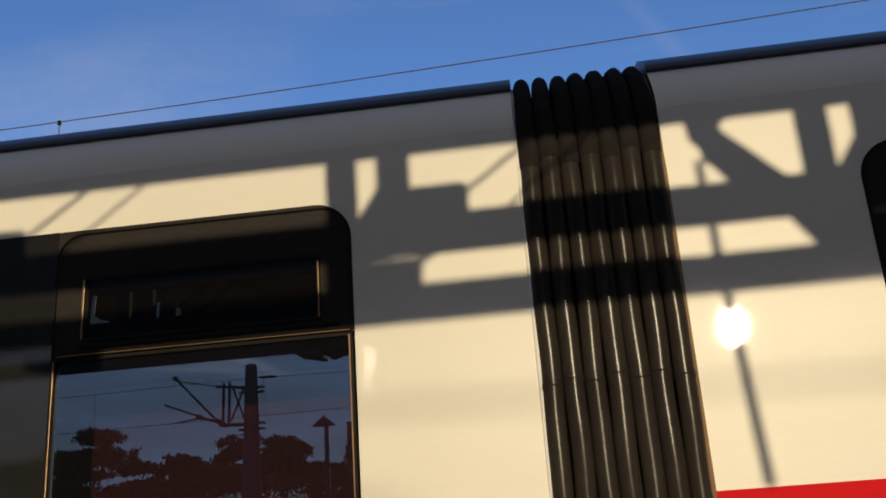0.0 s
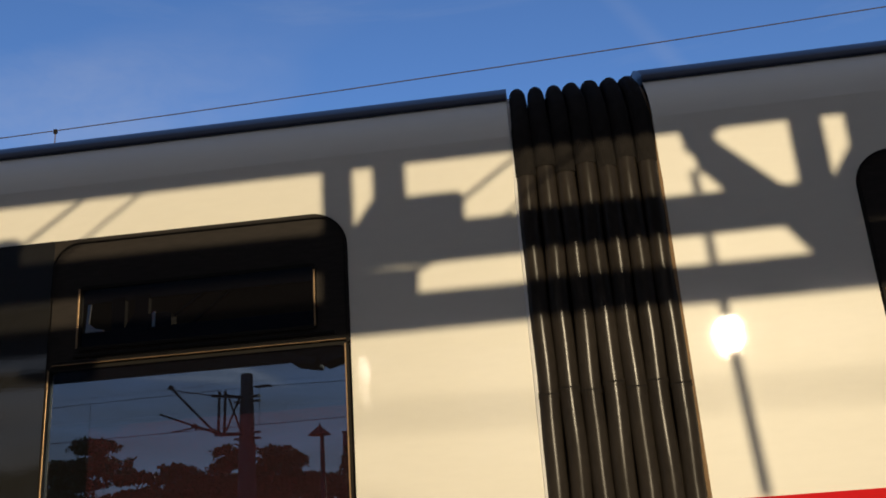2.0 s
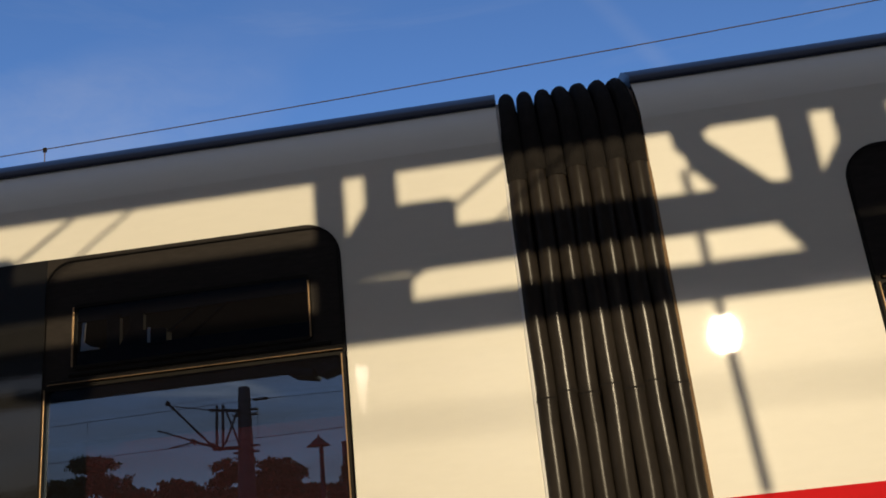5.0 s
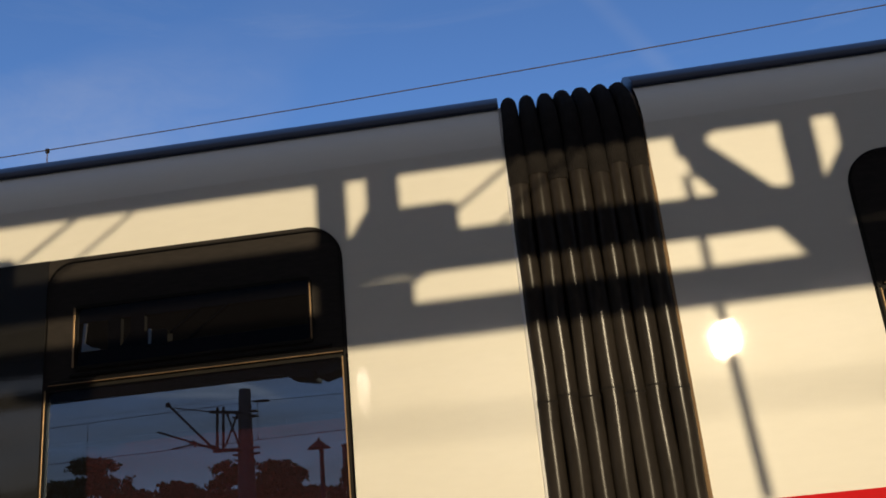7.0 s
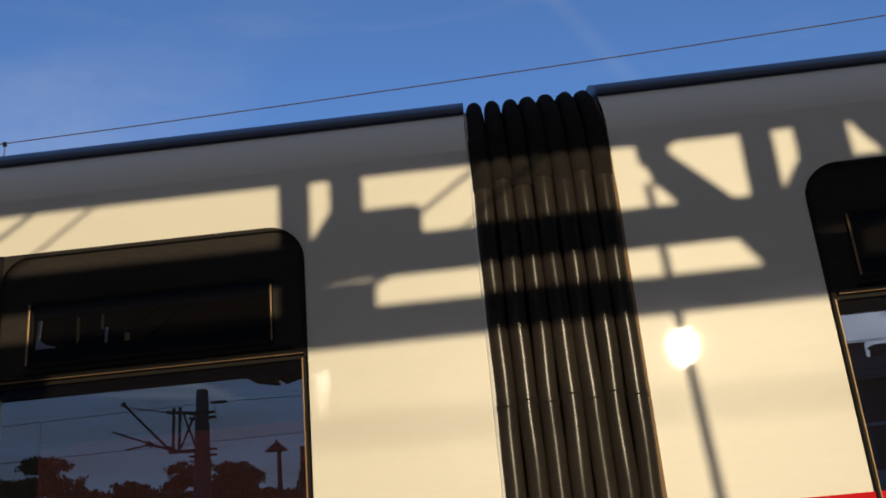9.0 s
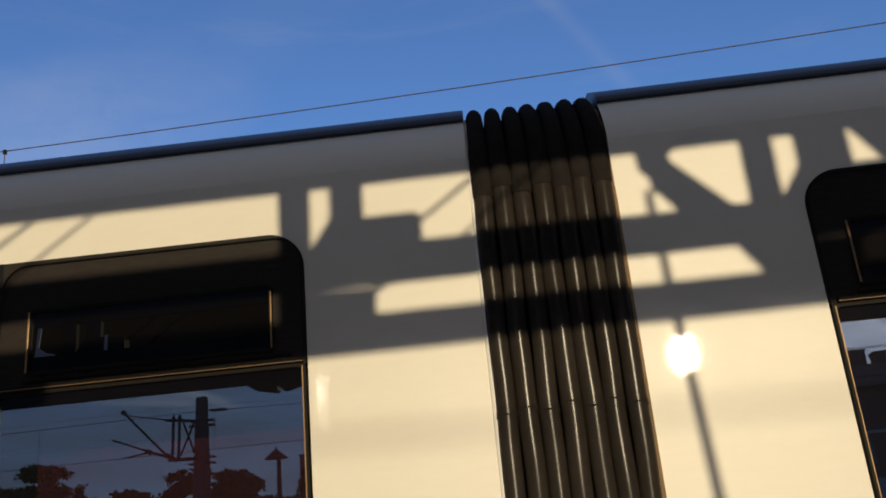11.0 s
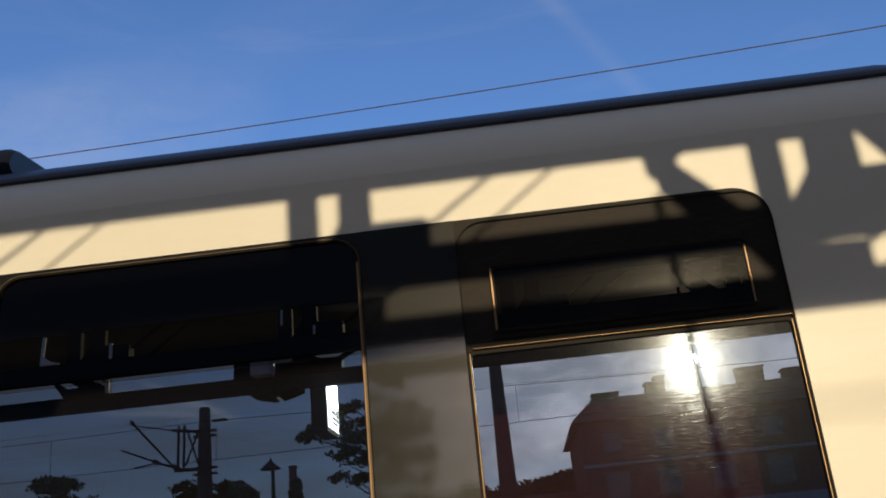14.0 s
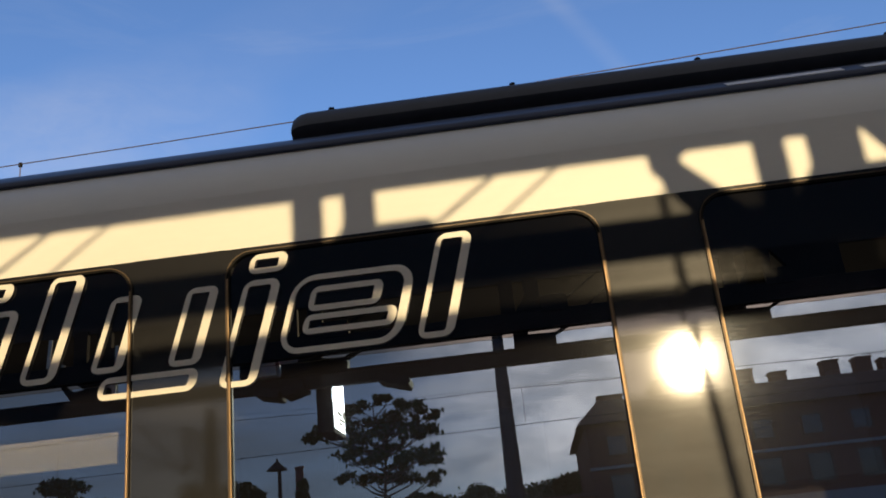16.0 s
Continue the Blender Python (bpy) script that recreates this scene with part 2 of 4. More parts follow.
BLACK = material("black_panel_paint", (0.011, 0.010, 0.0092), 0.42, coat=1.0, coat_rough=0.042, coat_ior=1.85, vary=0.25, scale=1.4, stretch=(0.8, 1, 9),
                 bump=0.005, bump_scale=18.0, rough_vary=0.08, spec=0.2)
BAND = material("black_frit", (0.032, 0.027, 0.024), 0.5, vary=0.3, scale=9, stretch=(2, 1, 9), rough_vary=0.10, spec=0.08)
SEAL = material("rubber_seal", (0.016, 0.014, 0.012), 0.5, vary=0.3, scale=8, rough_vary=0.1, spec=0.07)
# darker copy of the trim below, its shade put into the colour
TRIM_SHADED = material("shaded_trim", (0.11, 0.075, 0.045), 0.45, metal=0.5, vary=0.25, scale=10, rough_vary=0.1)
TRIM = material("anodised_trim", (0.30, 0.19, 0.10), 0.42, metal=0.6, vary=0.2, scale=10, rough_vary=0.1)
RUBBER = material("bellows_rubber", (0.029, 0.0235, 0.0188), 0.24, vary=0.30, scale=4, stretch=(1, 1, 0.5), bump=0.06, bump_scale=22, rough_vary=0.05, spec=0.15)
FABRIC = material("bellows_fabric", (0.022, 0.019, 0.017), 0.9, vary=0.3, scale=20, bump=0.3, bump_scale=120, spec=0.1, pleat=45.0)
LINE = material("lettering_film", (0.78, 0.72, 0.61), 0.4, coat=0.2, vary=0.06, scale=6)
GLASS = glass_material("tinted_pane", (0.142, 0.196, 0.272), (0.36, 0.34, 0.335), 0.003, 0.0009)
VENT_GLASS = glass_material("hopper_pane", (0.095, 0.096, 0.102), (0.0, 0.0, 0.0), 0.008, 0.003, 0.003)
FRIT = glass_material("printed_frit", (0.125, 0.127, 0.135), (0.0, 0.0, 0.0), 0.008, 0.0030, 0.0012)
FAR_GLASS = glass_material("far_pane", (0.08, 0.08, 0.085), (0.13, 0.13, 0.14), 0.004)
INSIDE = material("interior_panel", (0.13, 0.125, 0.12), 0.6, vary=0.1, scale=3)
SEAT_RED = material("red_plush", (0.098, 0.014, 0.027), 0.85, vary=0.25, scale=14, bump=0.2, bump_scale=150)
STEEL = material("dark_painted_steel", (0.028, 0.029, 0.032), 0.7, vary=0.3, scale=5, bump=0.1, bump_scale=40, rough_vary=0.12, spec=0.1)
SOFFIT = material("canopy_sheet", (0.034, 0.031, 0.030), 0.7, vary=0.2, scale=2)
WIRE = material("copper_wire", (0.12, 0.09, 0.07), 0.5, metal=0.5, vary=0.3, scale=20)
ROOF_DARK = material("roof_unit_paint", (0.034, 0.038, 0.049), 0.42, vary=0.3, scale=3, bump=0.1, bump_scale=30, rough_vary=0.1)
CONCRETE = material("concrete", (0.30, 0.28, 0.25), 0.85, vary=0.3, scale=3, bump=0.3, bump_scale=60)
MAST = material("weathered_mast", (0.075, 0.055, 0.050), 0.85, vary=0.35, scale=3, bump=0.3, bump_scale=40)
ASPHALT = material("platform_asphalt", (0.25, 0.225, 0.19), 0.9, vary=0.3, scale=6, bump=0.5, bump_scale=160)
GROUND = material("ballast_ground", (0.13, 0.115, 0.10), 0.95, vary=0.4, scale=1.5, bump=0.8, bump_scale=18)
BRICK = material("red_brick", (0.19, 0.065, 0.05), 0.9, vary=0.35, scale=5, bump=0.3, bump_scale=50)
TILE = material("roof_tile", (0.14, 0.07, 0.055), 0.85, vary=0.35, scale=5, bump=0.5, bump_scale=25)
PLASTER = material("pale_plaster", (0.36, 0.33, 0.29), 0.9, vary=0.15, scale=3)
DARKGLASS = material("house_pane", (0.02, 0.022, 0.025), 0.08, vary=0.2, scale=3)
BARK = material("bark", (0.08, 0.06, 0.045), 0.95, vary=0.4, scale=12, bump=0.7, bump_scale=60)
LEAF = material("leaf", (0.042, 0.064, 0.020), 0.7, vary=0.4, scale=3, second=(0.020, 0.036, 0.012), spec=0.2)
SIGN = material("lit_sign_face", (0.8, 0.8, 0.78), 0.4, vary=0.03, scale=6, glow=((1.0, 0.97, 0.9), 2.4))
SIGN_UPPER = material("upper_sign_glow", (0.8, 0.8, 0.78), 0.4, vary=0.03, scale=6, glow=((1.0, 0.96, 0.88), 15.0))
INK = material("sign_print", (0.05, 0.05, 0.06), 0.6, vary=0.1, scale=10)
BOARD = material("pale_board_paint", (0.86, 0.86, 0.68), 0.6, vary=0.05, scale=3)
# pale metal, also the colour of slivers that stand in for sunlight
PALE = material("pale_metal_and_glint", (0.84, 0.82, 0.78), 0.5, vary=0.1, scale=10)


# ---------------- helpers ----------------
def mesh_of(name, bm, mat, smooth=False, angle=35, flat_over=1.5):
    me = bpy.data.meshes.new(name)
    bmesh.ops.recalc_face_normals(bm, faces=bm.faces[:])
    if smooth:
        for f in bm.faces:
            f.smooth = len(f.verts) <= 4
        lim = radians(angle)
        for e in bm.edges:
            if len(e.link_faces) == 2 and e.calc_face_angle(0) > lim:
                e.smooth = False
    bm.to_mesh(me)
    bm.free()
    me.materials.append(mat)
    return me


def part(name, bm, mat, parent=None, label="", smooth=False):
    ob = new(name, mesh_of(name, bm, mat, smooth))
    ob.parent = parent
    if label:
        ob["label"] = label
    return ob


def empty(name, label, category, group="", kind="", at=(0, 0, 0)):
    ob = new(name)
    ob.location = at
    return tagged(ob, label, category, group, kind)


def box(bm, x0, x1, y0, y1, z0, z1, bevel=0.0):
    r = bmesh.ops.create_cube(bm, size=1.0, matrix=Matrix.LocRotScale(((x0 + x1) / 2, (y0 + y1) / 2, (z0 + z1) / 2), None,
                                                                     (abs(x1 - x0), abs(y1 - y0), abs(z1 - z0))))
    if bevel:
        es = list({e for v in r["verts"] for e in v.link_edges})
        bmesh.ops.bevel(bm, geom=es, offset=bevel, segments=2, affect="EDGES", profile=0.5)
    return bm


def boxed(*a, **k):
    return box(bmesh.new(), *a, **k)


def slab(pts, y0, y1, bm=None):
    """A polygon in the xz plane, made solid from y0 (towards the camera) to y1."""
    bm = bm or bmesh.new()
    a = [bm.verts.new((x, y0, z)) for x, z in pts]
    b = [bm.verts.new((x, y1, z)) for x, z in pts]
    n = len(pts)
    bm.faces.new(a)
    bm.faces.new(b[::-1])
    for i in range(n):
        bm.faces.new((a[i], a[(i + 1) % n], b[(i + 1) % n], b[i]))
    return bm


def ring(outer, inner, y0, y1, bm=None):
    """A closed band between two outlines of equal count in the xz plane, made solid."""
    bm = bm or bmesh.new()
    n = len(outer)
    o0 = [bm.verts.new((x, y0, z)) for x, z in outer]
    i0 = [bm.verts.new((x, y0, z)) for x, z in inner]
    o1 = [bm.verts.new((x, y1, z)) for x, z in outer]
    i1 = [bm.verts.new((x, y1, z)) for x, z in inner]
    for k in range(n):
        j = (k + 1) % n
        bm.faces.new((o0[k], o0[j], i0[j], i0[k]))
        bm.faces.new((o1[j], o1[k], i1[k], i1[j]))
        bm.faces.new((o0[j], o0[k], o1[k], o1[j]))
        bm.faces.new((i0[k], i0[j], i1[j], i1[k]))
    return bm


def rounded(x0, x1, z0, z1, r, k=6, slant=0.0):
    """Outline of a rectangle with round corners; slant leans it to the right with height."""
    out = []
    for cx, cz, a in ((x1 - r, z1 - r, 0), (x0 + r, z1 - r, 90), (x0 + r, z0 + r, 180), (x1 - r, z0 + r, 270)):
        for i in range(k + 1):
            t = radians(a + 90 * i / k)
            x, z = cx + r * math.cos(t), cz + r * math.sin(t)
            out.append((x + slant * (z - z0), z))
    return out


def tube(bm, p, q, r0, r1=None, seg=10):
    """A round bar from p to q."""
    p, q = Vector(p), Vector(q)
    d = q - p
    if d.length < 1e-6:
        return bm
    m = Matrix.Translation((p + q) / 2) @ d.to_track_quat("Z", "Y").to_matrix().to_4x4()
    bmesh.ops.create_cone(bm, cap_ends=True, segments=seg, radius1=r0, radius2=r0 if r1 is None else r1, depth=d.length, matrix=m)
    return bm


def flat_bar(bm, p, q, w, y0, y1):
    """A flat bar in the xz plane from p to q, of width w."""
    (x0, z0), (x1, z1) = p, q
    l = math.hypot(x1 - x0, z1 - z0)
    nx, nz = -(z1 - z0) / l * w / 2, (x1 - x0) / l * w / 2
    return slab([(x0 + nx, z0 + nz), (x1 + nx, z1 + nz), (x1 - nx, z1 - nz), (x0 - nx, z0 - nz)], y0, y1, bm)


def wire(pts, r, seg=6):
    """A round wire through points that run along x."""
    bm = bmesh.new()
    rings = [[bm.verts.new((x, y + r * math.cos(2 * math.pi * k / seg), z + r * math.sin(2 * math.pi * k / seg))) for k in range(seg)] for x, y, z in pts]
    for a, b in zip(rings, rings[1:]):
        for k in range(seg):
            bm.faces.new((a[k], a[(k + 1) % seg], b[(k + 1) % seg], b[k]))
    return bm


def extrude_x(profile, x0, x1, bm=None):
    """An open profile of (y, z) drawn out along x."""
    bm = bm or bmesh.new()
    a = [bm.verts.new((x0, y, z)) for y, z in profile]
    b = [bm.verts.new((x1, y, z)) for y, z in profile]
    for i in range(len(profile) - 1):
        bm.faces.new((a[i], a[i + 1], b[i + 1], b[i]))
    return bm


# ---------------- ground and platform ----------------
SIDE = 3.7                  # distance of the train's side from the camera


def above(s):
    """Height of a point of the train's side seen under slope s from the eye."""
    return EYE + s * SIDE


bm = bmesh.new()
bmesh.ops.create_grid(bm, x_segments=40, y_segments=40, size=900)
ground = tagged(part("ground", bm, GROUND), "brown ballast and earth of the station yard", "ground", kind="structure")
ground.location = (0, 0, -0.75)
bm = boxed(-60, 60, -9.0, SIDE - 0.12, -0.75, -0.02, bevel=0.02)
tagged(part("platform", bm, ASPHALT), "grey asphalt station platform with a worn surface", "platform", kind="structure")
bm = bmesh.new()
for i in range(60):
    box(bm, -60 + 2 * i + 0.004, -58 + 2 * i - 0.004, SIDE - 0.62, SIDE - 0.10, -0.3, 0.0, bevel=0.01)
tagged(part("platform_edge", bm, CONCRETE), "pale concrete edge slabs of the platform", "platform edge", kind="structure")
for y in (SIDE + 0.70, SIDE + 2.15):
    tagged(part("rail", boxed(-120, 120, y - 0.035, y + 0.035, -0.75, -0.55, bevel=0.01), STEEL), "dark steel rail under the train", "rail", "rails", "structure")

# ---------------- train ----------------
WALL_TOP = above(0.4665)
CURVE = [(SIDE, WALL_TOP), (SIDE + 0.006, EYE + 1.765), (SIDE + 0.022, EYE + 1.81), (SIDE + 0.050, EYE + 1.86), (SIDE + 0.088, EYE + 1.912), (SIDE + 0.125, EYE + 1.953),
         (SIDE + 0.15, EYE + 1.978)]
GUTTER = [(SIDE + 0.15, EYE + 1.978), (SIDE + 0.138, EYE + 1.974), (SIDE + 0.131, EYE + 1.984), (SIDE + 0.134, EYE + 2.000), (SIDE + 0.152, EYE + 2.018),
          (SIDE + 0.178, EYE + 2.039), (SIDE + 0.21, EYE + 2.062), (SIDE + 0.25, EYE + 2.087), (SIDE + 0.29, EYE + 2.110), (SIDE + 0.345, EYE + 2.143),
          (SIDE + 0.40, EYE + 2.172), (SIDE + 0.46, EYE + 2.190)]
ROOF = [(SIDE + 0.46, EYE + 2.190), (SIDE + 0.7, EYE + 2.25), (SIDE + 1.0, EYE + 2.29), (SIDE + 1.43, EYE + 2.31), (SIDE + 1.9, EYE + 2.29), (SIDE + 2.4, EYE + 2.2),
        (SIDE + 2.75, EYE + 1.95), (SIDE + 2.86, WALL_TOP)]
BAND_TOP, GLASS_TOP, GLASS_LOW = above(0.395), above(0.236), EYE - 0.75
BAND_LOW = GLASS_LOW - 0.05
VENT = (above(0.254), above(0.332))


def wall_panel(bm, pts):
    return slab(pts, SIDE, SIDE + 0.035, bm)


def arc_corner(cx, cz, r, a0, a1, k=10):
    return [(cx + r * math.cos(radians(a0 + (a1 - a0) * i / k)), cz + r * math.sin(radians(a0 + (a1 - a0) * i / k))) for i in range(k + 1)]


def bent_pane(x0, x1, z0, z1, y):
    """A glued pane that leans a little and swells towards its edge beside the gangway."""
    bm = bmesh.new()

    def bulge(x, z):
        k = max(0.0, x / SIDE + 0.53) / 0.283
        return y - 0.00096 * SIDE * k ** 3 - 0.0018 * (z - (z0 + z1) / 2)
    nx, nz = 48, 8
    faces = []
    for back in (0.0, 0.006):
        faces.append([[bm.verts.new((x0 + (x1 - x0) * i / nx, bulge(x0 + (x1 - x0) * i / nx, z0 + (z1 - z0) * j / nz) + back, z0 + (z1 - z0) * j / nz))
                       for j in range(nz + 1)] for i in range(nx + 1)])
    for g in faces:
        for i in range(nx):
            for j in range(nz):
                bm.faces.new((g[i][j], g[i + 1][j], g[i + 1][j + 1], g[i][j + 1]))
    f, g = faces
    rim = [(i, 0) for i in range(nx)] + [(nx, j) for j in range(nz)] + [(i, nz) for i in range(nx, 0, -1)] + [(0, j) for j in range(nz, 0, -1)]
    for (i, j), (k, m) in zip(rim, rim[1:] + rim[:1]):
        bm.faces.new((f[i][j], f[k][m], g[k][m], g[i][j]))
    return bm


def window_unit(car, x0, x1, vent, bent=False):
    """One window between two posts: the pane, its seal, and for some a hopper above a transom."""
    w = part("window", ring(rounded(x0 + 0.002, x1 - 0.002, GLASS_LOW - 0.03, (GLASS_TOP if vent else BAND_TOP - 0.018), 0.03 if vent else 0.12),
                            rounded(x0 + 0.019, x1 - 0.019, GLASS_LOW, (GLASS_TOP if vent else BAND_TOP - 0.018) - 0.014, 0.02 if vent else 0.105), SIDE - 0.012, SIDE + 0.03),
             SEAL, car, "window with black rubber seal and bronze edge trim")
    part("edge_trim", ring(rounded(x0 + 0.003, x1 - 0.003, GLASS_LOW - 0.028, BAND_TOP - 0.020, 0.12, 8), rounded(x0 + 0.008, x1 - 0.008, GLASS_LOW - 0.023, BAND_TOP - 0.025, 0.115, 8),
                           SIDE - 0.0165, SIDE - 0.0118), SEAL if vent else TRIM_SHADED, w, "thin edge trim")
    if vent:
        for xa in (x0 + 0.012, x1 - 0.019):
            part("side_bead", boxed(xa, xa + 0.006, SIDE - 0.0185, SIDE - 0.0125, GLASS_LOW, GLASS_TOP - 0.01, bevel=0.002), TRIM, w, "thin bronze bead")
    if not vent:
        for xa in (x0 + 0.0085, x1 - 0.0175):
            part("side_bead", boxed(xa, xa + 0.009, SIDE - 0.0185, SIDE - 0.0125, GLASS_LOW, BAND_TOP - 0.14, bevel=0.003), TRIM, w, "narrow bronze bead")
        part("pane", slab(rounded(x0 + 0.016, x1 - 0.016, GLASS_LOW - 0.005, GLASS_TOP + 0.045, 0.01), SIDE + 0.004, SIDE + 0.010), GLASS, w, "tinted mirror-like pane").visible_shadow = False
        part("frit_band", slab([(x0 + 0.016, GLASS_TOP + 0.046), (x1 - 0.016, GLASS_TOP + 0.046)] + arc_corner(x1 - 0.121, BAND_TOP - 0.134, 0.105, 0, 90)
                                 + arc_corner(x0 + 0.121, BAND_TOP - 0.134, 0.105, 90, 180), SIDE + 0.004, SIDE + 0.012), FRIT, w, "glossy black printed upper band")
    else:
        glazing = (bent_pane(x0 + 0.016, x1 - 0.016, GLASS_LOW - 0.005, GLASS_TOP - 0.011, SIDE + 0.006) if bent else
                   slab(rounded(x0 + 0.016, x1 - 0.016, GLASS_LOW - 0.005, GLASS_TOP - 0.011, 0.02), SIDE + 0.004, SIDE + 0.010))
        part("pane", glazing, GLASS, w, "tinted mirror-like pane", bent).visible_shadow = False
        part("transom", boxed(x0 + 0.03, x1 - 0.01, SIDE - 0.020, SIDE + 0.02, GLASS_TOP + 0.004, GLASS_TOP + 0.026, bevel=0.006), SEAL, w, "narrow dark transom bar")
        part("transom_bead", boxed(x0 + 0.03, x1 - 0.01, SIDE - 0.024, SIDE - 0.0205, GLASS_TOP + 0.005, GLASS_TOP + 0.010, bevel=0.002), TRIM, w, "thin bronze bead")
        part("transom", boxed(x0 + 0.12, x1 - 0.06, SIDE - 0.014, SIDE + 0.02, GLASS_TOP + 0.036, GLASS_TOP + 0.052, bevel=0.004), SEAL, w)
        h0, h1 = x0 + 0.135, x1 - 0.135
        hop = part("hopper", ring(rounded(h0, h1, VENT[0], VENT[1], 0.02), rounded(h0 + 0.014, h1 - 0.014, VENT[0] + 0.014, VENT[1] - 0.014, 0.012), SIDE - 0.016, SIDE + 0.02),
                   SEAL, w, "tilting hopper window in a dark frame")
        glazing = slab(rounded(h0 + 0.012, h1 - 0.012, VENT[0] + 0.012, VENT[1] - 0.012, 0.012), SIDE - 0.0100, SIDE - 0.0040)
        if bent:
            bmesh.ops.rotate(glazing, verts=glazing.verts[:], cent=((h0 + h1) / 2, SIDE, 0), matrix=Euler((0, 0, -0.0065)).to_matrix())
        part("hopper_pane", glazing, VENT_GLASS, hop, "black tilted pane")
        part("hopper_edge", boxed(h0 - 0.002, h0 + 0.007, SIDE - 0.021, SIDE - 0.0155, VENT[0] + 0.01, VENT[1] - 0.01, bevel=0.002), TRIM, hop)
        part("hopper_edge", boxed(h1 - 0.010, h1 - 0.003, SIDE - 0.021, SIDE - 0.0155, VENT[0] + 0.01, VENT[1] - 0.03, bevel=0.002), TRIM, hop)
    return w


def rail_car(xa, xb, near_end, bands, label):
    """A car from xa to xb. bands: (x0, x1, spans, vents) of the black window band."""
    car = empty("rail_car", label, "train car", "cars of the train", at=(0, 0, -0.55))
    inv = Matrix.Translation((0, 0, 0.55))
    made = []

    def p(name, bm, mat, label="", smooth=False, parent=None):
        ob = part(name, bm, mat, parent or car, label, smooth)
        made.append(ob)
        return ob
    bx0, bx1, spans = bands
    R = 0.16
    bm = bmesh.new()
    # white side round the dark band, rounded at the band's end next to the gangway
    if near_end == "right":
        corner = arc_corner(bx1 - R, BAND_TOP - R, R, 0, 90)
        pts = [(xb, WALL_TOP), (xb, BAND_LOW), (bx1, BAND_LOW)] + corner + [(xa, BAND_TOP), (xa, WALL_TOP)]
    else:
        corner = arc_corner(bx0 + R, BAND_TOP - R, R, 180, 90)
        pts = [(xa, WALL_TOP), (xa, BAND_LOW), (bx0, BAND_LOW)] + corner + [(xb, BAND_TOP), (xb, WALL_TOP)]
    wall_panel(bm, pts)
    extrude_x(CURVE, xa, xb, bm)
    bmesh.ops.remove_doubles(bm, verts=bm.verts[:], dist=0.0005)
    p("side_wall", bm, WHITE, "glossy white painted side wall", True)
    bm = extrude_x([(SIDE, BAND_LOW), (SIDE, -0.40), (SIDE + 0.05, -0.5)], xa, xb)
    p("lower_wall", bm, WHITE)
    p("stripe", boxed(xa + 0.002, xb - 0.002, SIDE - 0.003, SIDE + 0.001, above(0.0295) - 0.62, above(0.0295)), RED, "bright red stripe along the side")
    gb = extrude_x(GUTTER, xa, xb)
    for x in (xa, xb):
        gb.faces.new([gb.verts.new((x, y, z)) for y, z in GUTTER + [(SIDE + 0.46, EYE + 1.978)]])
    p("gutter", gb, ROOF_BLUE, "dark blue-grey rounded roof edge", True)
    p("roof", extrude_x(ROOF, xa, xb), ROOF_GREY, "grey roof", True)
    # ends
    endz = [(SIDE, -0.5)] + [(SIDE, WALL_TOP)] + CURVE[1:] + GUTTER[3:] + ROOF[1:] + [(SIDE + 2.86, -0.5)]
    for x in (xa + 0.01, xb - 0.01):
        b = bmesh.new()
        b.faces.new([b.verts.new((x, y, z)) for y, z in endz])
        p("end_wall", b, BLACK)
    # cover plates closing the gutter and roof at the ends
    far = bmesh.new()
    y0, y1 = SIDE + 2.80, SIDE + 2.86
    box(far, xa, xb, y0, y1, -0.5, above(0.11))
    box(far, xa, xb, y0, y1, above(0.30), WALL_TOP)
    n = int((xb - xa) / 2.05)
    for i in range(n + 1):
        x = xa + (xb - xa) * i / n
        box(far, max(xa, x - 0.35), min(xb, x + 0.35), y0, y1, above(0.11), above(0.30))
    p("far_wall", far, INSIDE, "interior lining of the far side with window openings")
    p("far_panes", boxed(xa, xb, y0 + 0.02, y0 + 0.03, above(0.11), above(0.30)), FAR_GLASS, "dark panes of the far side")
    p("car_floor", boxed(xa, xb, SIDE + 0.05, SIDE + 2.8, -0.1, -0.02), INSIDE)
    p("car_ceiling", boxed(xa, xb, SIDE + 0.2, SIDE + 2.7, above(0.40), above(0.40) + 0.03), INSIDE)
    p("underframe", boxed(xa + 0.3, xb - 0.3, SIDE + 0.3, SIDE + 2.5, -0.55, -0.1, bevel=0.03), STEEL, "dark underframe above the rails")
    # band of black panels between the windows
    edge = [bx0] + [v for s in spans for v in s[:2]] + [bx1]
    for k in range(0, len(edge), 2):
        e0, e1 = edge[k], edge[k + 1]
        if e1 - e0 < 0.006:
            continue
        pts = [(e0, BAND_LOW), (e1, BAND_LOW), (e1, BAND_TOP), (e0, BAND_TOP)]
        if near_end == "right" and k == len(edge) - 2:
            pts = [(e0, BAND_LOW), (e1 - 0.001, BAND_LOW), (e1 - 0.001, BAND_TOP - R), (e0, BAND_TOP - R)]
        p("post_panel", slab(pts, SIDE - 0.004, SIDE + 0.02), BAND if near_end == "right" and k == len(edge) - 2 else BLACK, "glossy black post panel between windows")
    for i, (s0, s1, vent) in enumerate(spans):
        top = BAND_TOP - 0.001
        low = (GLASS_TOP) if vent else BAND_TOP - 0.035
        pts = [(s0, low), (s1, low), (s1, top), (s0, top)]
        if near_end == "right" and s1 > bx1 - R:
            pts = [(s0, low), (s1, low)] + arc_corner(bx1 - R, BAND_TOP - R, R - 0.001, 0, 90) + [(s0, top)]
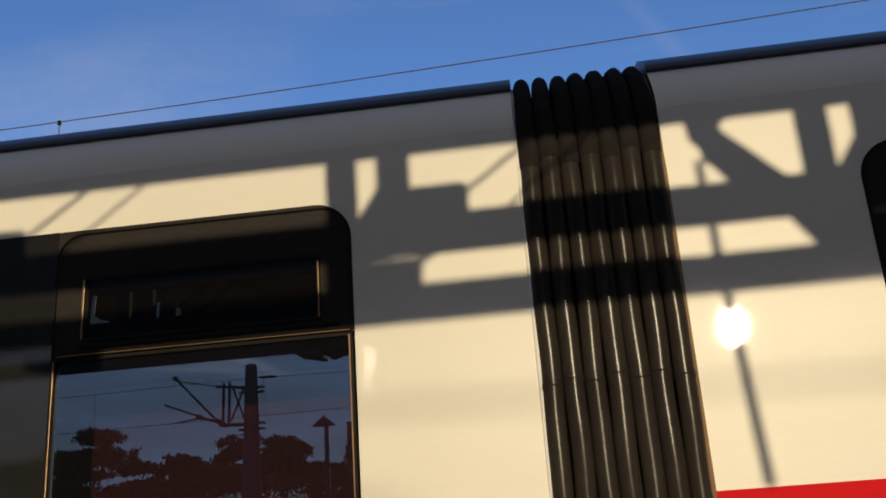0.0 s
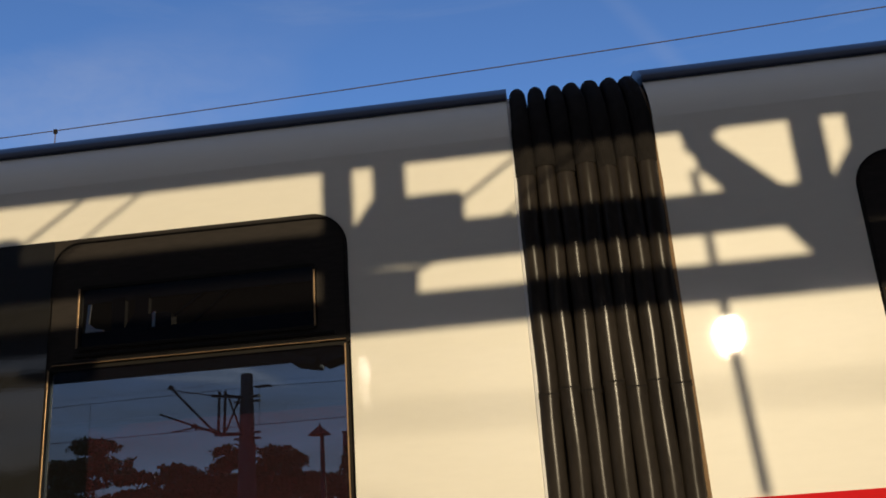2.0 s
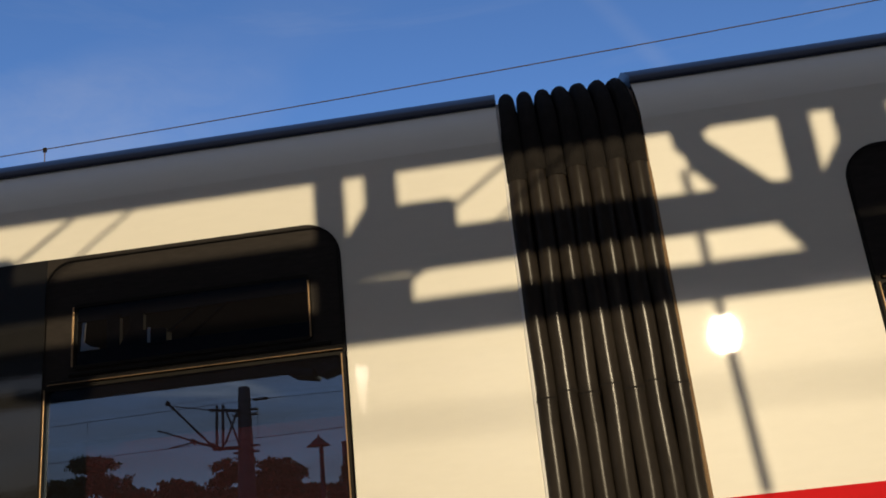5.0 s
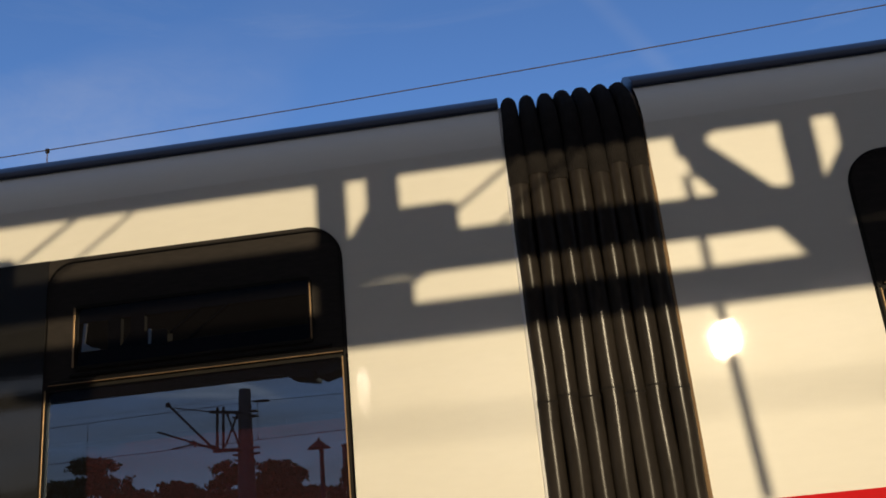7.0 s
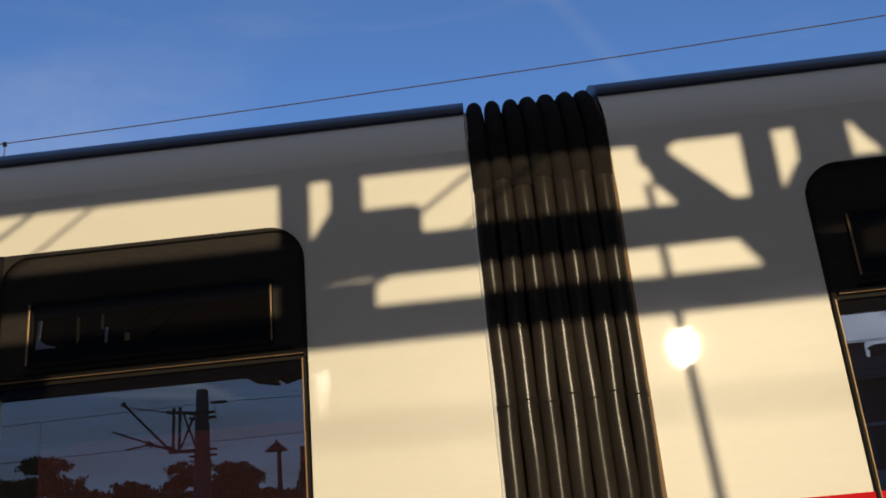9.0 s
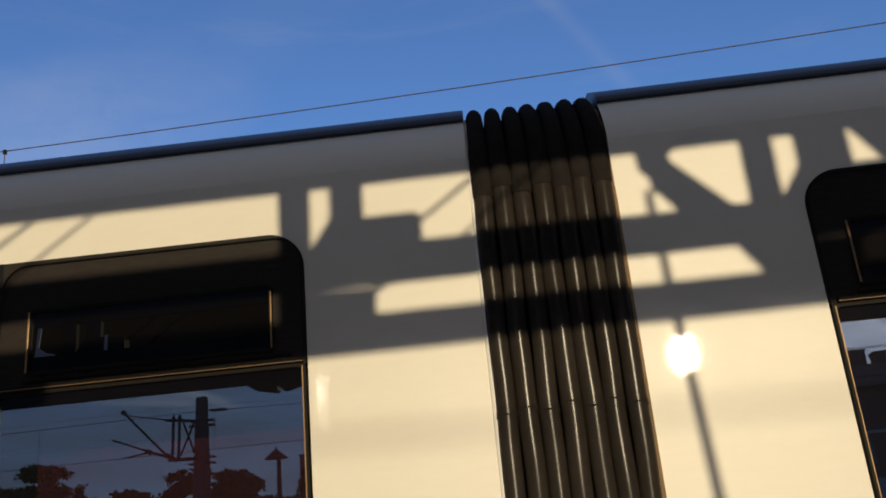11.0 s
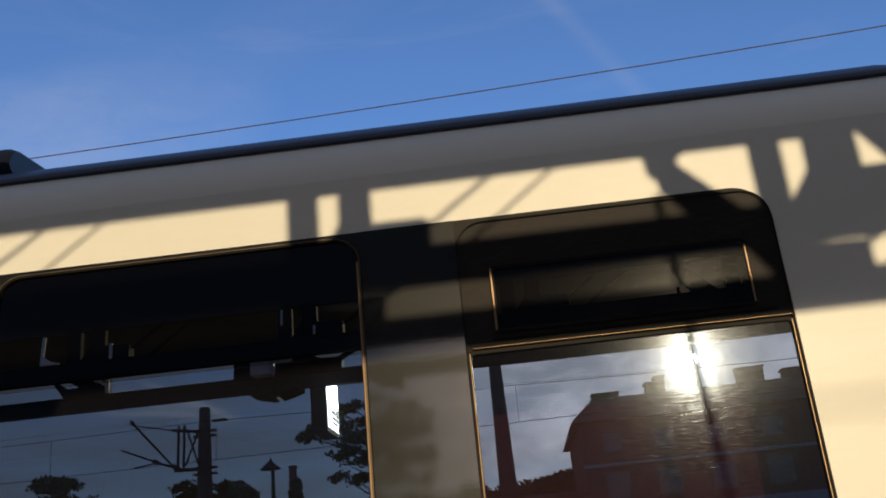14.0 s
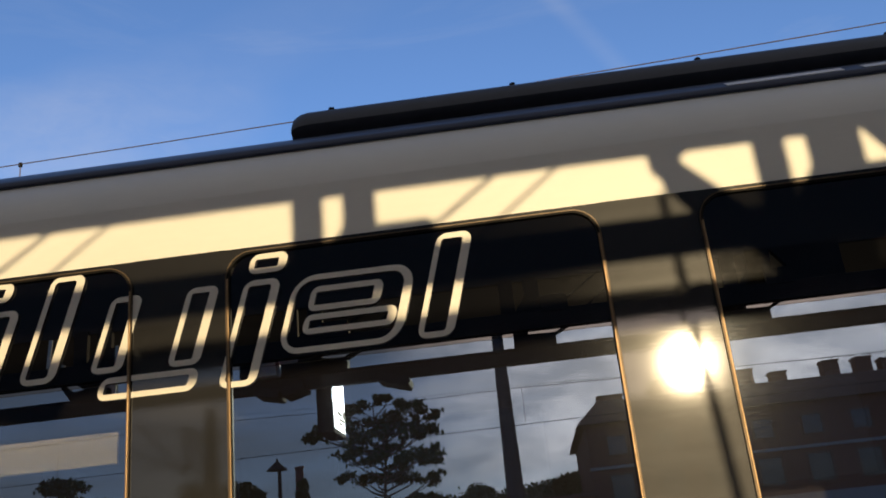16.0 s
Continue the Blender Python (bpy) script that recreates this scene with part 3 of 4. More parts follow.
        if near_end == "left" and s0 < bx0 + R:
            pts = [(s0, low), (s1, low), (s1, top)] + [q for q in arc_corner(bx0 + R, BAND_TOP - R, R - 0.002, 90, 180) if q[0] >= s0]
        if not vent:
            c = BAND_TOP - 0.018 - 0.12
            pts = [(s0, top), (s0, c)] + arc_corner(s0 + 0.122, c, 0.12, 180, 90) + arc_corner(s1 - 0.122, c, 0.12, 90, 0) + [(s1, c), (s1, top)]
        p("head_panel", slab(pts, SIDE - 0.003, SIDE + 0.02), BAND if vent else BLACK, "black panel above the window")
        w = window_unit(car, s0, s1, vent, near_end == "right" and s1 > bx1 - R)
        made.append(w)
        made.extend(w.children_recursive)
    for ob in made:
        if ob.parent == car:
            ob.matrix_parent_inverse = inv
    return car


P = 0.5550 * SIDE
ledge = -0.576 * SIDE
spansL = [(ledge, -0.2140 * SIDE, True)]
for i in range(6):
    spansL.insert(0, (-0.688 * SIDE - (i + 1) * P + 0.111 * SIDE, -0.688 * SIDE - i * P, i > 3))
bx0L = spansL[0][0] - 0.4
left_car = rail_car(-17.5, -0.0105 * SIDE, "right", (bx0L, -0.2125 * SIDE, spansL), "white regional train car with black window band and red stripe")
r0 = 0.3675 * SIDE
spansR = [(r0 + 0.004, r0 + 0.36 * SIDE, True)]
for i in range(4):
    a = r0 + 0.36 * SIDE + 0.111 * SIDE + i * P
    spansR.append((a, a + 0.444 * SIDE, False))
right_car = rail_car(0.1585 * SIDE, 17.5, "left", (r0, spansR[-1][1] + 0.4, spansR), "white regional train car with a red stripe, next to the bellows")


def child(car, name, bm, mat, label="", smooth=False):
    ob = part(name, bm, mat, car, label, smooth)
    ob.matrix_parent_inverse = Matrix.Translation((0, 0, 0.55))
    return ob


# red partition behind the window next to the gangway, and a pale board further along
child(left_car, "partition", boxed(-0.70 * SIDE, -0.19 * SIDE, SIDE + 0.55, SIDE + 0.60, 0.0, above(0.19), bevel=0.03), SEAT_RED, "red upholstered partition")
child(left_car, "pale_board", boxed(-2.60 * SIDE, -2.3755 * SIDE, SIDE + 0.055, SIDE + 0.07, EYE + 0.158 * 3.755, EYE + 0.1937 * 3.755, bevel=0.004), BOARD, "pale board behind the pane")

# roof unit on the first car
ux0, ux1, uy = -2.1813 * SIDE, -1.1916 * SIDE, 1.108 * SIDE
prof = [(uy + 0.20, EYE + 2.12), (uy + 0.13, EYE + 2.165), (uy + 0.05, EYE + 2.195), (uy + 0.010, EYE + 2.222), (uy - 0.004, EYE + 2.245), (uy + 0.002, EYE + 2.275), (uy + 0.030, EYE + 2.325),
        (uy + 0.062, EYE + 2.350), (uy + 0.11, EYE + 2.364), (uy + 0.5, EYE + 2.40), (uy + 0.95, EYE + 2.39), (uy + 1.0, EYE + 2.12)]
bm = bmesh.new()
secs = []
for x, k in ((ux0, 0.80), (ux0 + 0.012, 0.90), (ux0 + 0.04, 0.97), (ux0 + 0.08, 1.0), (ux1 - 0.055, 1.0), (ux1 - 0.028, 0.985), (ux1 - 0.010, 0.95), (ux1, 0.90)):
    secs.append([bm.verts.new((x, uy + 0.5 + (y - uy - 0.5) * (0.88 + 0.12 * k), EYE + 2.12 + (z - EYE - 2.12) * k)) for y, z in prof])
bm.faces.new(secs[0][::-1])
bm.faces.new(secs[-1])
for va, vb in zip(secs, secs[1:]):
    for i in range(len(prof)):
        j = (i + 1) % len(prof)
        bm.faces.new((va[i], va[j], vb[j], vb[i]))
unit = child(left_car, "roof_unit", bm, ROOF_DARK, "dark grey rounded equipment housing on the roof", True)
# dark strip below the housing stands in for its shade
part("fairing", slab([(ux0 + 0.05, EYE + 2.08), (ux1 - 0.05, EYE + 2.08), (ux1 - 0.03, EYE + 2.20), (ux0 + 0.03, EYE + 2.20)], uy + 0.045, uy + 0.10), ROOF_DARK, unit, "dark strip filling in the shade below the roof housing")
# pale strips stand in for sky light caught along the roof edge
strip = [(SIDE + 0.150, EYE + 2.0205), (SIDE + 0.175, EYE + 2.0410), (SIDE + 0.196, EYE + 2.0570), (SIDE + 0.200, EYE + 2.0530), (SIDE + 0.178, EYE + 2.0355), (SIDE + 0.153, EYE + 2.0150), (SIDE + 0.150, EYE + 2.0205)]
for x, w in ((ux1 - 0.92, 0.525), (ux1 - 1.545, 0.535)):
    part("edge_strip", extrude_x(strip, x, x + w), PALE, unit, "pale strip painted as sky light on the roof edge")
for k in range(4):
    x = ux0 + 0.2 + k * 0.95
    part("lifting_eye", tube(bmesh.new(), (x, uy + 0.09, EYE + 2.35), (x, uy + 0.09, EYE + 2.372), 0.016), STEEL, unit)

# outlined mark on the dark band: plain slanted loops
SL = 0.285
marks = [(-0.104, -0.062, 0.258, 0.381, 0.012), (-0.266, -0.122, 0.258, 0.350, 0.026), (-0.228, -0.143, 0.306, 0.335, 0.009), (-0.236, -0.128, 0.279, 0.302, 0.009),
         (-0.297, -0.252, 0.360, 0.384, 0.010), (-0.335, -0.291, 0.228, 0.352, 0.012), (-0.394, -0.356, 0.260, 0.352, 0.010), (-0.486, -0.448, 0.262, 0.352, 0.010), (-0.478, -0.362, 0.230, 0.256, 0.011),
         (-0.572, -0.529, 0.258, 0.387, 0.012), (-0.642, -0.600, 0.258, 0.352, 0.012), (-0.632, -0.588, 0.363, 0.387, 0.010), (-0.780, -0.668, 0.258, 0.352, 0.030)]
for x0, x1, z0, z1, r in marks:
    o = 1.918
    X0, X1, Z0, Z1, t = (x0 - o) * SIDE, (x1 - o) * SIDE, above(z0), above(z1), 0.031
    r *= SIDE
    child(left_car, "outline_mark", ring(rounded(X0, X1, Z0, Z1, r, 6, SL), rounded(X0 + t, X1 - t, Z0 + t * 0.8, Z1 - t * 0.8, max(0.004, r - t), 6, SL), SIDE - 0.0078, SIDE - 0.0052), LINE, "cream outlined slanted loop")

# bellows between the cars
bellows = empty("gangway_bellows", "dark brown ribbed rubber bellows between two train cars", "bellows", at=(0, 0, -0.55))
bx0, bx1 = -0.0085 * SIDE, 0.1565 * SIDE
pitch = (bx1 - bx0) / 7
path = [(SIDE + 0.0, -0.3), (SIDE + 0.0, above(0.10)), (SIDE + 0.0, above(0.30)), (SIDE + 0.0, above(0.40)), (SIDE + 0.008, above(0.435)), (SIDE + 0.03, above(0.475)), (SIDE + 0.075, above(0.503)),
        (SIDE + 0.13, above(0.523)), (SIDE + 0.21, above(0.541)), (SIDE + 0.32, above(0.559)), (SIDE + 0.45, above(0.572)), (SIDE + 0.65, above(0.583)), (SIDE + 1.4, above(0.592)), (SIDE + 2.4, above(0.59)), (SIDE + 2.85, above(0.44)), (SIDE + 2.85, -0.3)]
rnd = random.Random(4)
SEAM_AT = 0.155


def rib(bm, cx, pts, rad, seg=14, wob=0.0, ph=0.0, crown=0.8):
    rings = []
    for i, (y, z) in enumerate(pts):
        a = Vector((0, *pts[max(0, i - 1)]))
        b = Vector((0, *pts[min(len(pts) - 1, i + 1)]))
        d = (b - a).normalized()
        n = Vector((0, -d.z, d.y))
        r = rad if isinstance(rad, float) else rad[i]
        up = min(1.0, max(0.0, (z - above(0.44)) / (0.10 * SIDE)))
        deep = 0.8 + (crown - 0.8) * up
        r *= 1 - 0.11 * up * (crown > 0.8)
        c = Vector((cx + wob * (math.sin(z * 6.1 + ph) + 0.6 * math.sin(z * 14.3 + ph * 2.3)), y + wob * 0.8 * math.sin(z * 9.7 + ph * 1.7), z))
        rings.append([bm.verts.new(c + Vector((1, 0, 0)) * (r * math.cos(2 * math.pi * k / seg)) + n * (r * deep * math.sin(2 * math.pi * k / seg))) for k in range(seg)])
    for a, b in zip(rings, rings[1:]):
        for k in range(seg):
            bm.faces.new((a[k], a[(k + 1) % seg], b[(k + 1) % seg], b[k]))
    return bm


def between(a, b):
    """Points of the bellows path from height fraction a to b by arc length."""
    L = [0.0]
    for p0, p1 in zip(path, path[1:]):
        L.append(L[-1] + math.hypot(p1[0] - p0[0], p1[1] - p0[1]))
    out = []
    for i in range(60):
        s = a + (b - a) * i / 59
        k = max(j for j in range(len(L)) if L[j] <= s + 1e-9)
        k = min(k, len(L) - 2)
        f = (s - L[k]) / (L[k + 1] - L[k])
        out.append((path[k][0] + f * (path[k + 1][0] - path[k][0]), path[k][1] + f * (path[k + 1][1] - path[k][1])))
    return out


total = sum(math.hypot(b[0] - a[0], b[1] - a[1]) for a, b in zip(path, path[1:]))
inv = Matrix.Translation((0, 0, 0.55))
for i in range(7):
    cx = bx0 + pitch * (i + 0.5)
    cut = above(0.400) + 0.3 + (0.070, 0.106, 0.070, 0.098, 0.073, 0.105, 0.080)[i]
    rr = pitch * (0.50 + rnd.uniform(-0.012, 0.02))
    o = part("rubber_fold", rib(bmesh.new(), cx, between(0.0, cut), rr, wob=0.0022, ph=i * 2.1), RUBBER, bellows, "smooth brown rubber fold", True)
    o.matrix_parent_inverse = inv
    o2 = part("fabric_fold", rib(bmesh.new(), cx, between(cut - 0.03, total), [rr * (1.07 if j < 3 else 1.02) + 0.0015 * math.sin(j * 1.7 + i) for j in range(60)], wob=0.0022, ph=i * 2.1, crown=1.35), FABRIC, bellows, "black fabric-covered fold", True)
    o2.matrix_parent_inverse = inv
    seam = above(SEAM_AT) + 0.3 + (0.010 if i % 2 else -0.010) + rnd.uniform(-0.006, 0.006)
    for dz, mat, grow, h in ((0.0, RUBBER, 1.075, 0.010), (0.011, FABRIC, 1.03, 0.006), (0.018, RUBBER, 1.06, 0.008)):
        o3 = part("fold_collar", rib(bmesh.new(), cx, between(seam + dz, seam + dz + h), rr * grow, wob=0.0022, ph=i * 2.1), mat, bellows, "", True)
        o3.matrix_parent_inverse = inv
for xa, xb in ((bx0 - 0.006, bx0 + 0.006), (bx1 - 0.006, bx1 + 0.006)):
    bm = bmesh.new()
    o = part("clamp_frame", rib(bm, (xa + xb) / 2, between(0, total), 0.011, 8), PALE if xa < 0 else TRIM, bellows, "narrow metal clamping frame", True)
    o.matrix_parent_inverse = inv
o = part("inner_shell", extrude_x([(y + 0.05, z - (0.05 if z > above(0.5) else 0)) for y, z in path], bx0, bx1), FABRIC, bellows)
o.matrix_parent_inverse = inv

# ---------------- overhead line above the train ----------------
line = empty("overhead_line", "thin catenary wire above the train with a dropper clamp", "wire")


def on_line(x, h=0.0):
    """A point of the wire that crosses above the track on a slight slant."""
    z = 3.9 + 0.0018 * x * x
    y = 6.98 - 0.058 * (x + 0.6)
    return (x, y, EYE + z + h)


part("messenger_wire", wire([on_line(-30 + 1.5 * i) for i in range(41)], 0.0048), WIRE, line)
part("contact_wire", wire([(x, on_line(x)[1], EYE + 2.5) for x in (-30, -10, 10, 30)], 0.007), WIRE, line)
for x in (-11.3, -4.22, 9.0):
    c = part("clamp", box(bmesh.new(), x - 0.016, x + 0.016, on_line(x)[1] - 0.012, on_line(x)[1] + 0.012, on_line(x)[2] - 0.03, on_line(x)[2] + 0.014, bevel=0.005), FABRIC, line)
    part("dropper", tube(bmesh.new(), on_line(x, -0.02), (x, on_line(x)[1], EYE + 2.5), 0.005, seg=6), WIRE, c)

for x in (-29.0, 29.0):
    wx, wy0, wz = on_line(x)
    m = empty("catenary_mast", "slender steel catenary mast that carries the wire over the train", "mast", "masts", at=(x, 9.6, -0.75))
    part("shaft", tube(bmesh.new(), (0, 0, 0), (0, 0, wz + 1.3), 0.13, 0.09, 12), STEEL, m)
    part("bracket_arm", tube(bmesh.new(), (0, 0, wz + 0.75), (0, wy0 - 9.6, wz + 0.75), 0.03), STEEL, m)
    part("stay", tube(bmesh.new(), (0, 0, wz - 0.6), (0, wy0 - 9.6, EYE + 2.5 + 0.75), 0.025), STEEL, m)

# ---------------- platform canopy behind and above the camera ----------------
NEAR, FAR = 1.2, 1.34       # distances of the two trusses from the train's side, in units of SIDE


def shade(xs, zs, run):
    """Place (x, z) at a distance run from the side whose shadow falls at (xs, zs) there."""
    return ((xs + SX * run) * SIDE, EYE + (zs + SZ * run) * SIDE)


def truss_y(run):
    return SIDE - run * SIDE


canopy = empty("platform_canopy", "dark steel platform canopy with two trusses and deep fascia", "canopy", at=(0, -1.4, 0))
cinv = Matrix.Translation((0, 1.4, 0))


def cpart(name, bm, mat, label="", parent=None):
    ob = part(name, bm, mat, parent or canopy, label)
    if parent is None:
        ob.matrix_parent_inverse = cinv
    return ob


yn, yf = truss_y(NEAR), truss_y(FAR)
XL, XR = -16.0, 16.0
zr0 = shade(0, 0.4465, NEAR)[1]
# fascia height is added out of view to keep sun off the train's top
cpart("fascia", boxed(XL, XR, yn - 0.03, yn + 0.01, zr0, zr0 + 1.45, bevel=0.008), SOFFIT, "dark sheet-metal fascia, its unseen height added to shade the train")
bm = bmesh.new()
yb = -6.4
slab_z = zr0 + (yn - yb) * 0.2048
vs = [bm.verts.new(c) for c in ((XL, yn - 0.03, zr0 + 0.01), (XR, yn - 0.03, zr0 + 0.01), (XR, yb, slab_z), (XL, yb, slab_z))]
f = bm.faces.new(vs)
r = bmesh.ops.extrude_face_region(bm, geom=[f])
bmesh.ops.translate(bm, verts=[v for v in r["geom"] if isinstance(v, bmesh.types.BMVert)], vec=(0, 0, 0.08))
cpart("roof_deck", bm, SOFFIT, "dark sloping roof deck")

# near truss: lower chord, posts, gussets, box and thin braces
x0, z0 = shade(-5, 0.3205, NEAR)
x1, z1 = shade(5, 0.3665, NEAR)
cpart("near_chord", boxed(XL, XR, yn - 0.05, yn + 0.05, z0, z1, bevel=0.006), STEEL, "long steel chord")


def npoly(name, pts, run=NEAR, t=0.03, mat=None):
    return cpart(name, slab([shade(a, b, run) for a, b in pts], truss_y(run) - t, truss_y(run) + t), mat or STEEL)


def nbar(name, p, q, w, run=NEAR, t=0.02):
    return cpart(name, flat_bar(bmesh.new(), shade(*p, run), shade(*q, run), w, truss_y(run) - t, truss_y(run) + t), STEEL)


for k in (-3, -2, -1, 0, 1, 2):
    o = k * 0.549
    npoly("post", [(-0.240 + o, 0.36), (-0.2045 + o, 0.36), (-0.2045 + o, 0.455), (-0.240 + o, 0.455)])
    npoly("post_plate", [(-0.178 + o, 0.36), (-0.1405 + o, 0.36), (-0.1405 + o, 0.455), (-0.178 + o, 0.455)])
    npoly("gusset", [(-0.206 + o, 0.36), (-0.176 + o, 0.36), (-0.176 + o, 0.412), (-0.204 + o, 0.371)])
    npoly("junction_box", [(-0.142 + o, 0.36), (-0.074 + o, 0.36), (-0.0745 + o, 0.396), (-0.083 + o, 0.401), (-0.142 + o, 0.401)], t=0.06)
    if k < 1:
        nbar("thin_brace", (-0.073 + o, 0.392), (0.012 + o, 0.452), 0.017)
        nbar("thin_brace", (-0.033 + o, 0.362), (0.087 + o, 0.452), 0.013)
for o in (0.0,):
    # bracing by the signal post, beyond the thin braces
    npoly("brace_plate", [(0.186 + o, 0.455), (0.237 + o, 0.455), (0.236 + o, 0.447), (0.2235 + o, 0.4395), (0.2245 + o, 0.4300), (0.292 + o, 0.362), (0.232 + o, 0.362), (0.2085 + o, 0.393), (0.203 + o, 0.393), (0.199 + o, 0.415), (0.190 + o, 0.424)])
    npoly("side_plate", [(0.372 + o, 0.36), (0.3725 + o, 0.455), (0.431 + o, 0.455), (0.431 + o, 0.36)])
    npoly("corner_plate", [(0.358 + o, 0.36), (0.374 + o, 0.36), (0.374 + o, 0.405)])
    npoly("slant_plate", [(0.431 + o, 0.4555), (0.60 + o, 0.4555), (0.60 + o, 0.36), (0.431 + o, 0.36), (0.431 + o, 0.398), (0.471 + o, 0.399), (0.435 + o, 0.449), (0.431 + o, 0.449)])

# far truss with its chord, box ends, post and hanging rod
x0, z0 = shade(-5, 0.2418, FAR)
x1, z1 = shade(5, 0.2830, FAR)
cpart("far_chord", boxed(XL, XR, yf - 0.05, yf + 0.05, z0, z1, bevel=0.006), STEEL, "long steel chord")


def mirrored(name, pts, run=FAR, t=0.03, mat=None, shift=0.0, label=""):
    """A plate in a truss plane, its outline given by the slopes under which the train's panes mirror it."""
    k = (1 + run) * SIDE
    y = truss_y(run) + shift
    return cpart(name, slab([(a * k, EYE + b * k) for a, b in pts], y - t, y + t), mat or STEEL, label)


for k in (-1, 0, 1):
    o = k * 0.549
    npoly("post_plate", [(-0.2435 + o, 0.28), (-0.2038 + o, 0.28), (-0.2038 + o, 0.37), (-0.2435 + o, 0.37)], FAR)
    npoly("junction_box", [(-0.232 + o, 0.28), (-0.134 + o, 0.28), (-0.133 + o, 0.306), (-0.138 + o, 0.3138), (-0.149 + o, 0.3134), (-0.180 + o, 0.3144), (-0.232 + o, 0.3165)], FAR, 0.06)
    nbar("brace", (-0.139 + o, 0.309), (-0.085 + o, 0.336), 0.026, FAR)
    if k == 0:
        npoly("slant_plate", [(0.278, 0.3285), (0.311, 0.281), (0.36, 0.281), (0.36, 0.36), (0.278, 0.36)], FAR)
# plates and braces further along the far truss
mirrored("brace_plate", [(-0.5049, 0.231), (-0.5202, 0.2525), (-0.5175, 0.2550), (-0.5039, 0.2443), (-0.4904, 0.2453), (-0.505, 0.2550), (-0.4535, 0.2550), (-0.4535, 0.231)])
mirrored("post_plate", [(-0.3085, 0.231), (-0.2840, 0.231), (-0.2840, 0.262), (-0.3085, 0.262)])
mirrored("switch_box", [(-0.2606, 0.231), (-0.1850, 0.231), (-0.1845, 0.2400), (-0.2243, 0.2533), (-0.2594, 0.2462)], t=0.06)
# these pale slivers stand in for sunlight on steel edges
mirrored("bracket_plate", [(-0.4544, 0.2335), (-0.4500, 0.2335), (-0.4500, 0.2533), (-0.4540, 0.2533)], t=0.008, mat=PALE, shift=0.10, label="pale sliver painted as a sunlit steel edge")
mirrored("bracket_plate", [(-0.4800, 0.2545), (-0.4715, 0.2548), (-0.4550, 0.2465), (-0.4550, 0.2415)], t=0.008, mat=PALE, shift=0.07, label="pale slanted sliver painted as sunlit steel")
mirrored("bracket_plate", [(-0.2225, 0.2533), (-0.2100, 0.2540), (-0.2155, 0.2490)], t=0.008, mat=PALE, shift=0.09, label="pale sliver painted as a sunlit steel edge")
nbar("brace", (-0.700, 0.309), (-0.640, 0.340), 0.020, FAR)
rx, rz = shade(0.2172, 0.037, FAR)
tx0, tz0 = shade(0.1975, 0.40, FAR)
cpart("hanging_rod", tube(bmesh.new(), (rx, yf - 0.06, rz), (tx0, yf - 0.06, tz0), 0.021, 0.017), STEEL, "slim hanging rod below the chord")
for cxm in (-8.8, 8.4):
    cpart("column", boxed(cxm - 0.09, cxm + 0.09, yb + 0.25, yb + 0.43, -0.02, zr0 + (yn - yb - 0.35) * 0.2048, bevel=0.012), STEEL, "square steel canopy column")
# pale slivers on the near truss, painted as sunlit steel edges
for pts in ([(-0.5325, 0.3074), (-0.5285, 0.3074), (-0.5305, 0.2840), (-0.5215, 0.2775), (-0.5118, 0.2752), (-0.5118, 0.2738), (-0.5345, 0.2738)],
            [(-0.4522, 0.2913), (-0.4490, 0.2913), (-0.4492, 0.2736), (-0.4524, 0.2736)],
            [(-0.2508, 0.3076), (-0.2486, 0.3076), (-0.2491, 0.2898), (-0.2513, 0.2898)],
            [(-0.2140, 0.2854), (-0.2114, 0.2854), (-0.2120, 0.2753), (-0.2144, 0.2753)]):
    mirrored("bracket_plate", pts, NEAR, 0.008, PALE, 0.07, "pale sliver painted as a sunlit steel edge")


def seen(xr, zr, dist):
    """Place that the train's panes mirror under the slopes (xr, zr) at that path length."""
    return (xr * dist, 2 * SIDE - dist, EYE + zr * dist)


# hanging sign and floodlights under the far chord
KF = (1 + FAR) * SIDE
a = seen(-0.2241, 0.1672, KF)
b = seen(-0.2060, 0.2350, KF)
sign = empty("hanging_sign", "lit white hanging platform sign in a dark housing", "sign", at=(b[0], yf, b[2]))
o = part("housing", boxed(a[0], b[0], yf - 0.62, yf - 0.055, a[2], b[2] + 0.02, bevel=0.006), STEEL, sign)
o.matrix_parent_inverse = Matrix.Translation((-b[0], -yf, -b[2]))
o = part("sign_face", boxed(b[0] + 0.001, b[0] + 0.006, yf - 0.60, yf - 0.075, a[2] + 0.045, a[2] + 0.30), SIGN, sign, "softly glowing white sign face")
o.matrix_parent_inverse = Matrix.Translation((-b[0], -yf, -b[2]))
# top part of the same sign face, with its glow raised
o = part("lamp_face", boxed(b[0] + 0.001, b[0] + 0.006, yf - 0.60, yf - 0.075, a[2] + 0.302, b[2] - 0.005), SIGN_UPPER, sign, "upper part of the white sign face with a stronger glow")
o.matrix_parent_inverse = Matrix.Translation((-b[0], -yf, -b[2]))
for zz, y0, w, h in ((0.19, 0.50, 0.10, 0.08), (0.20, 0.36, 0.18, 0.04), (0.15, 0.50, 0.30, 0.028), (0.11, 0.46, 0.24, 0.02)):
    o = part("print_bar", boxed(b[0] + 0.0065, b[0] + 0.008, yf - 0.08 - y0, yf - 0.08 - y0 + w, a[2] + zz, a[2] + zz + h), INK, sign)
    o.matrix_parent_inverse = Matrix.Translation((-b[0], -yf, -b[2]))


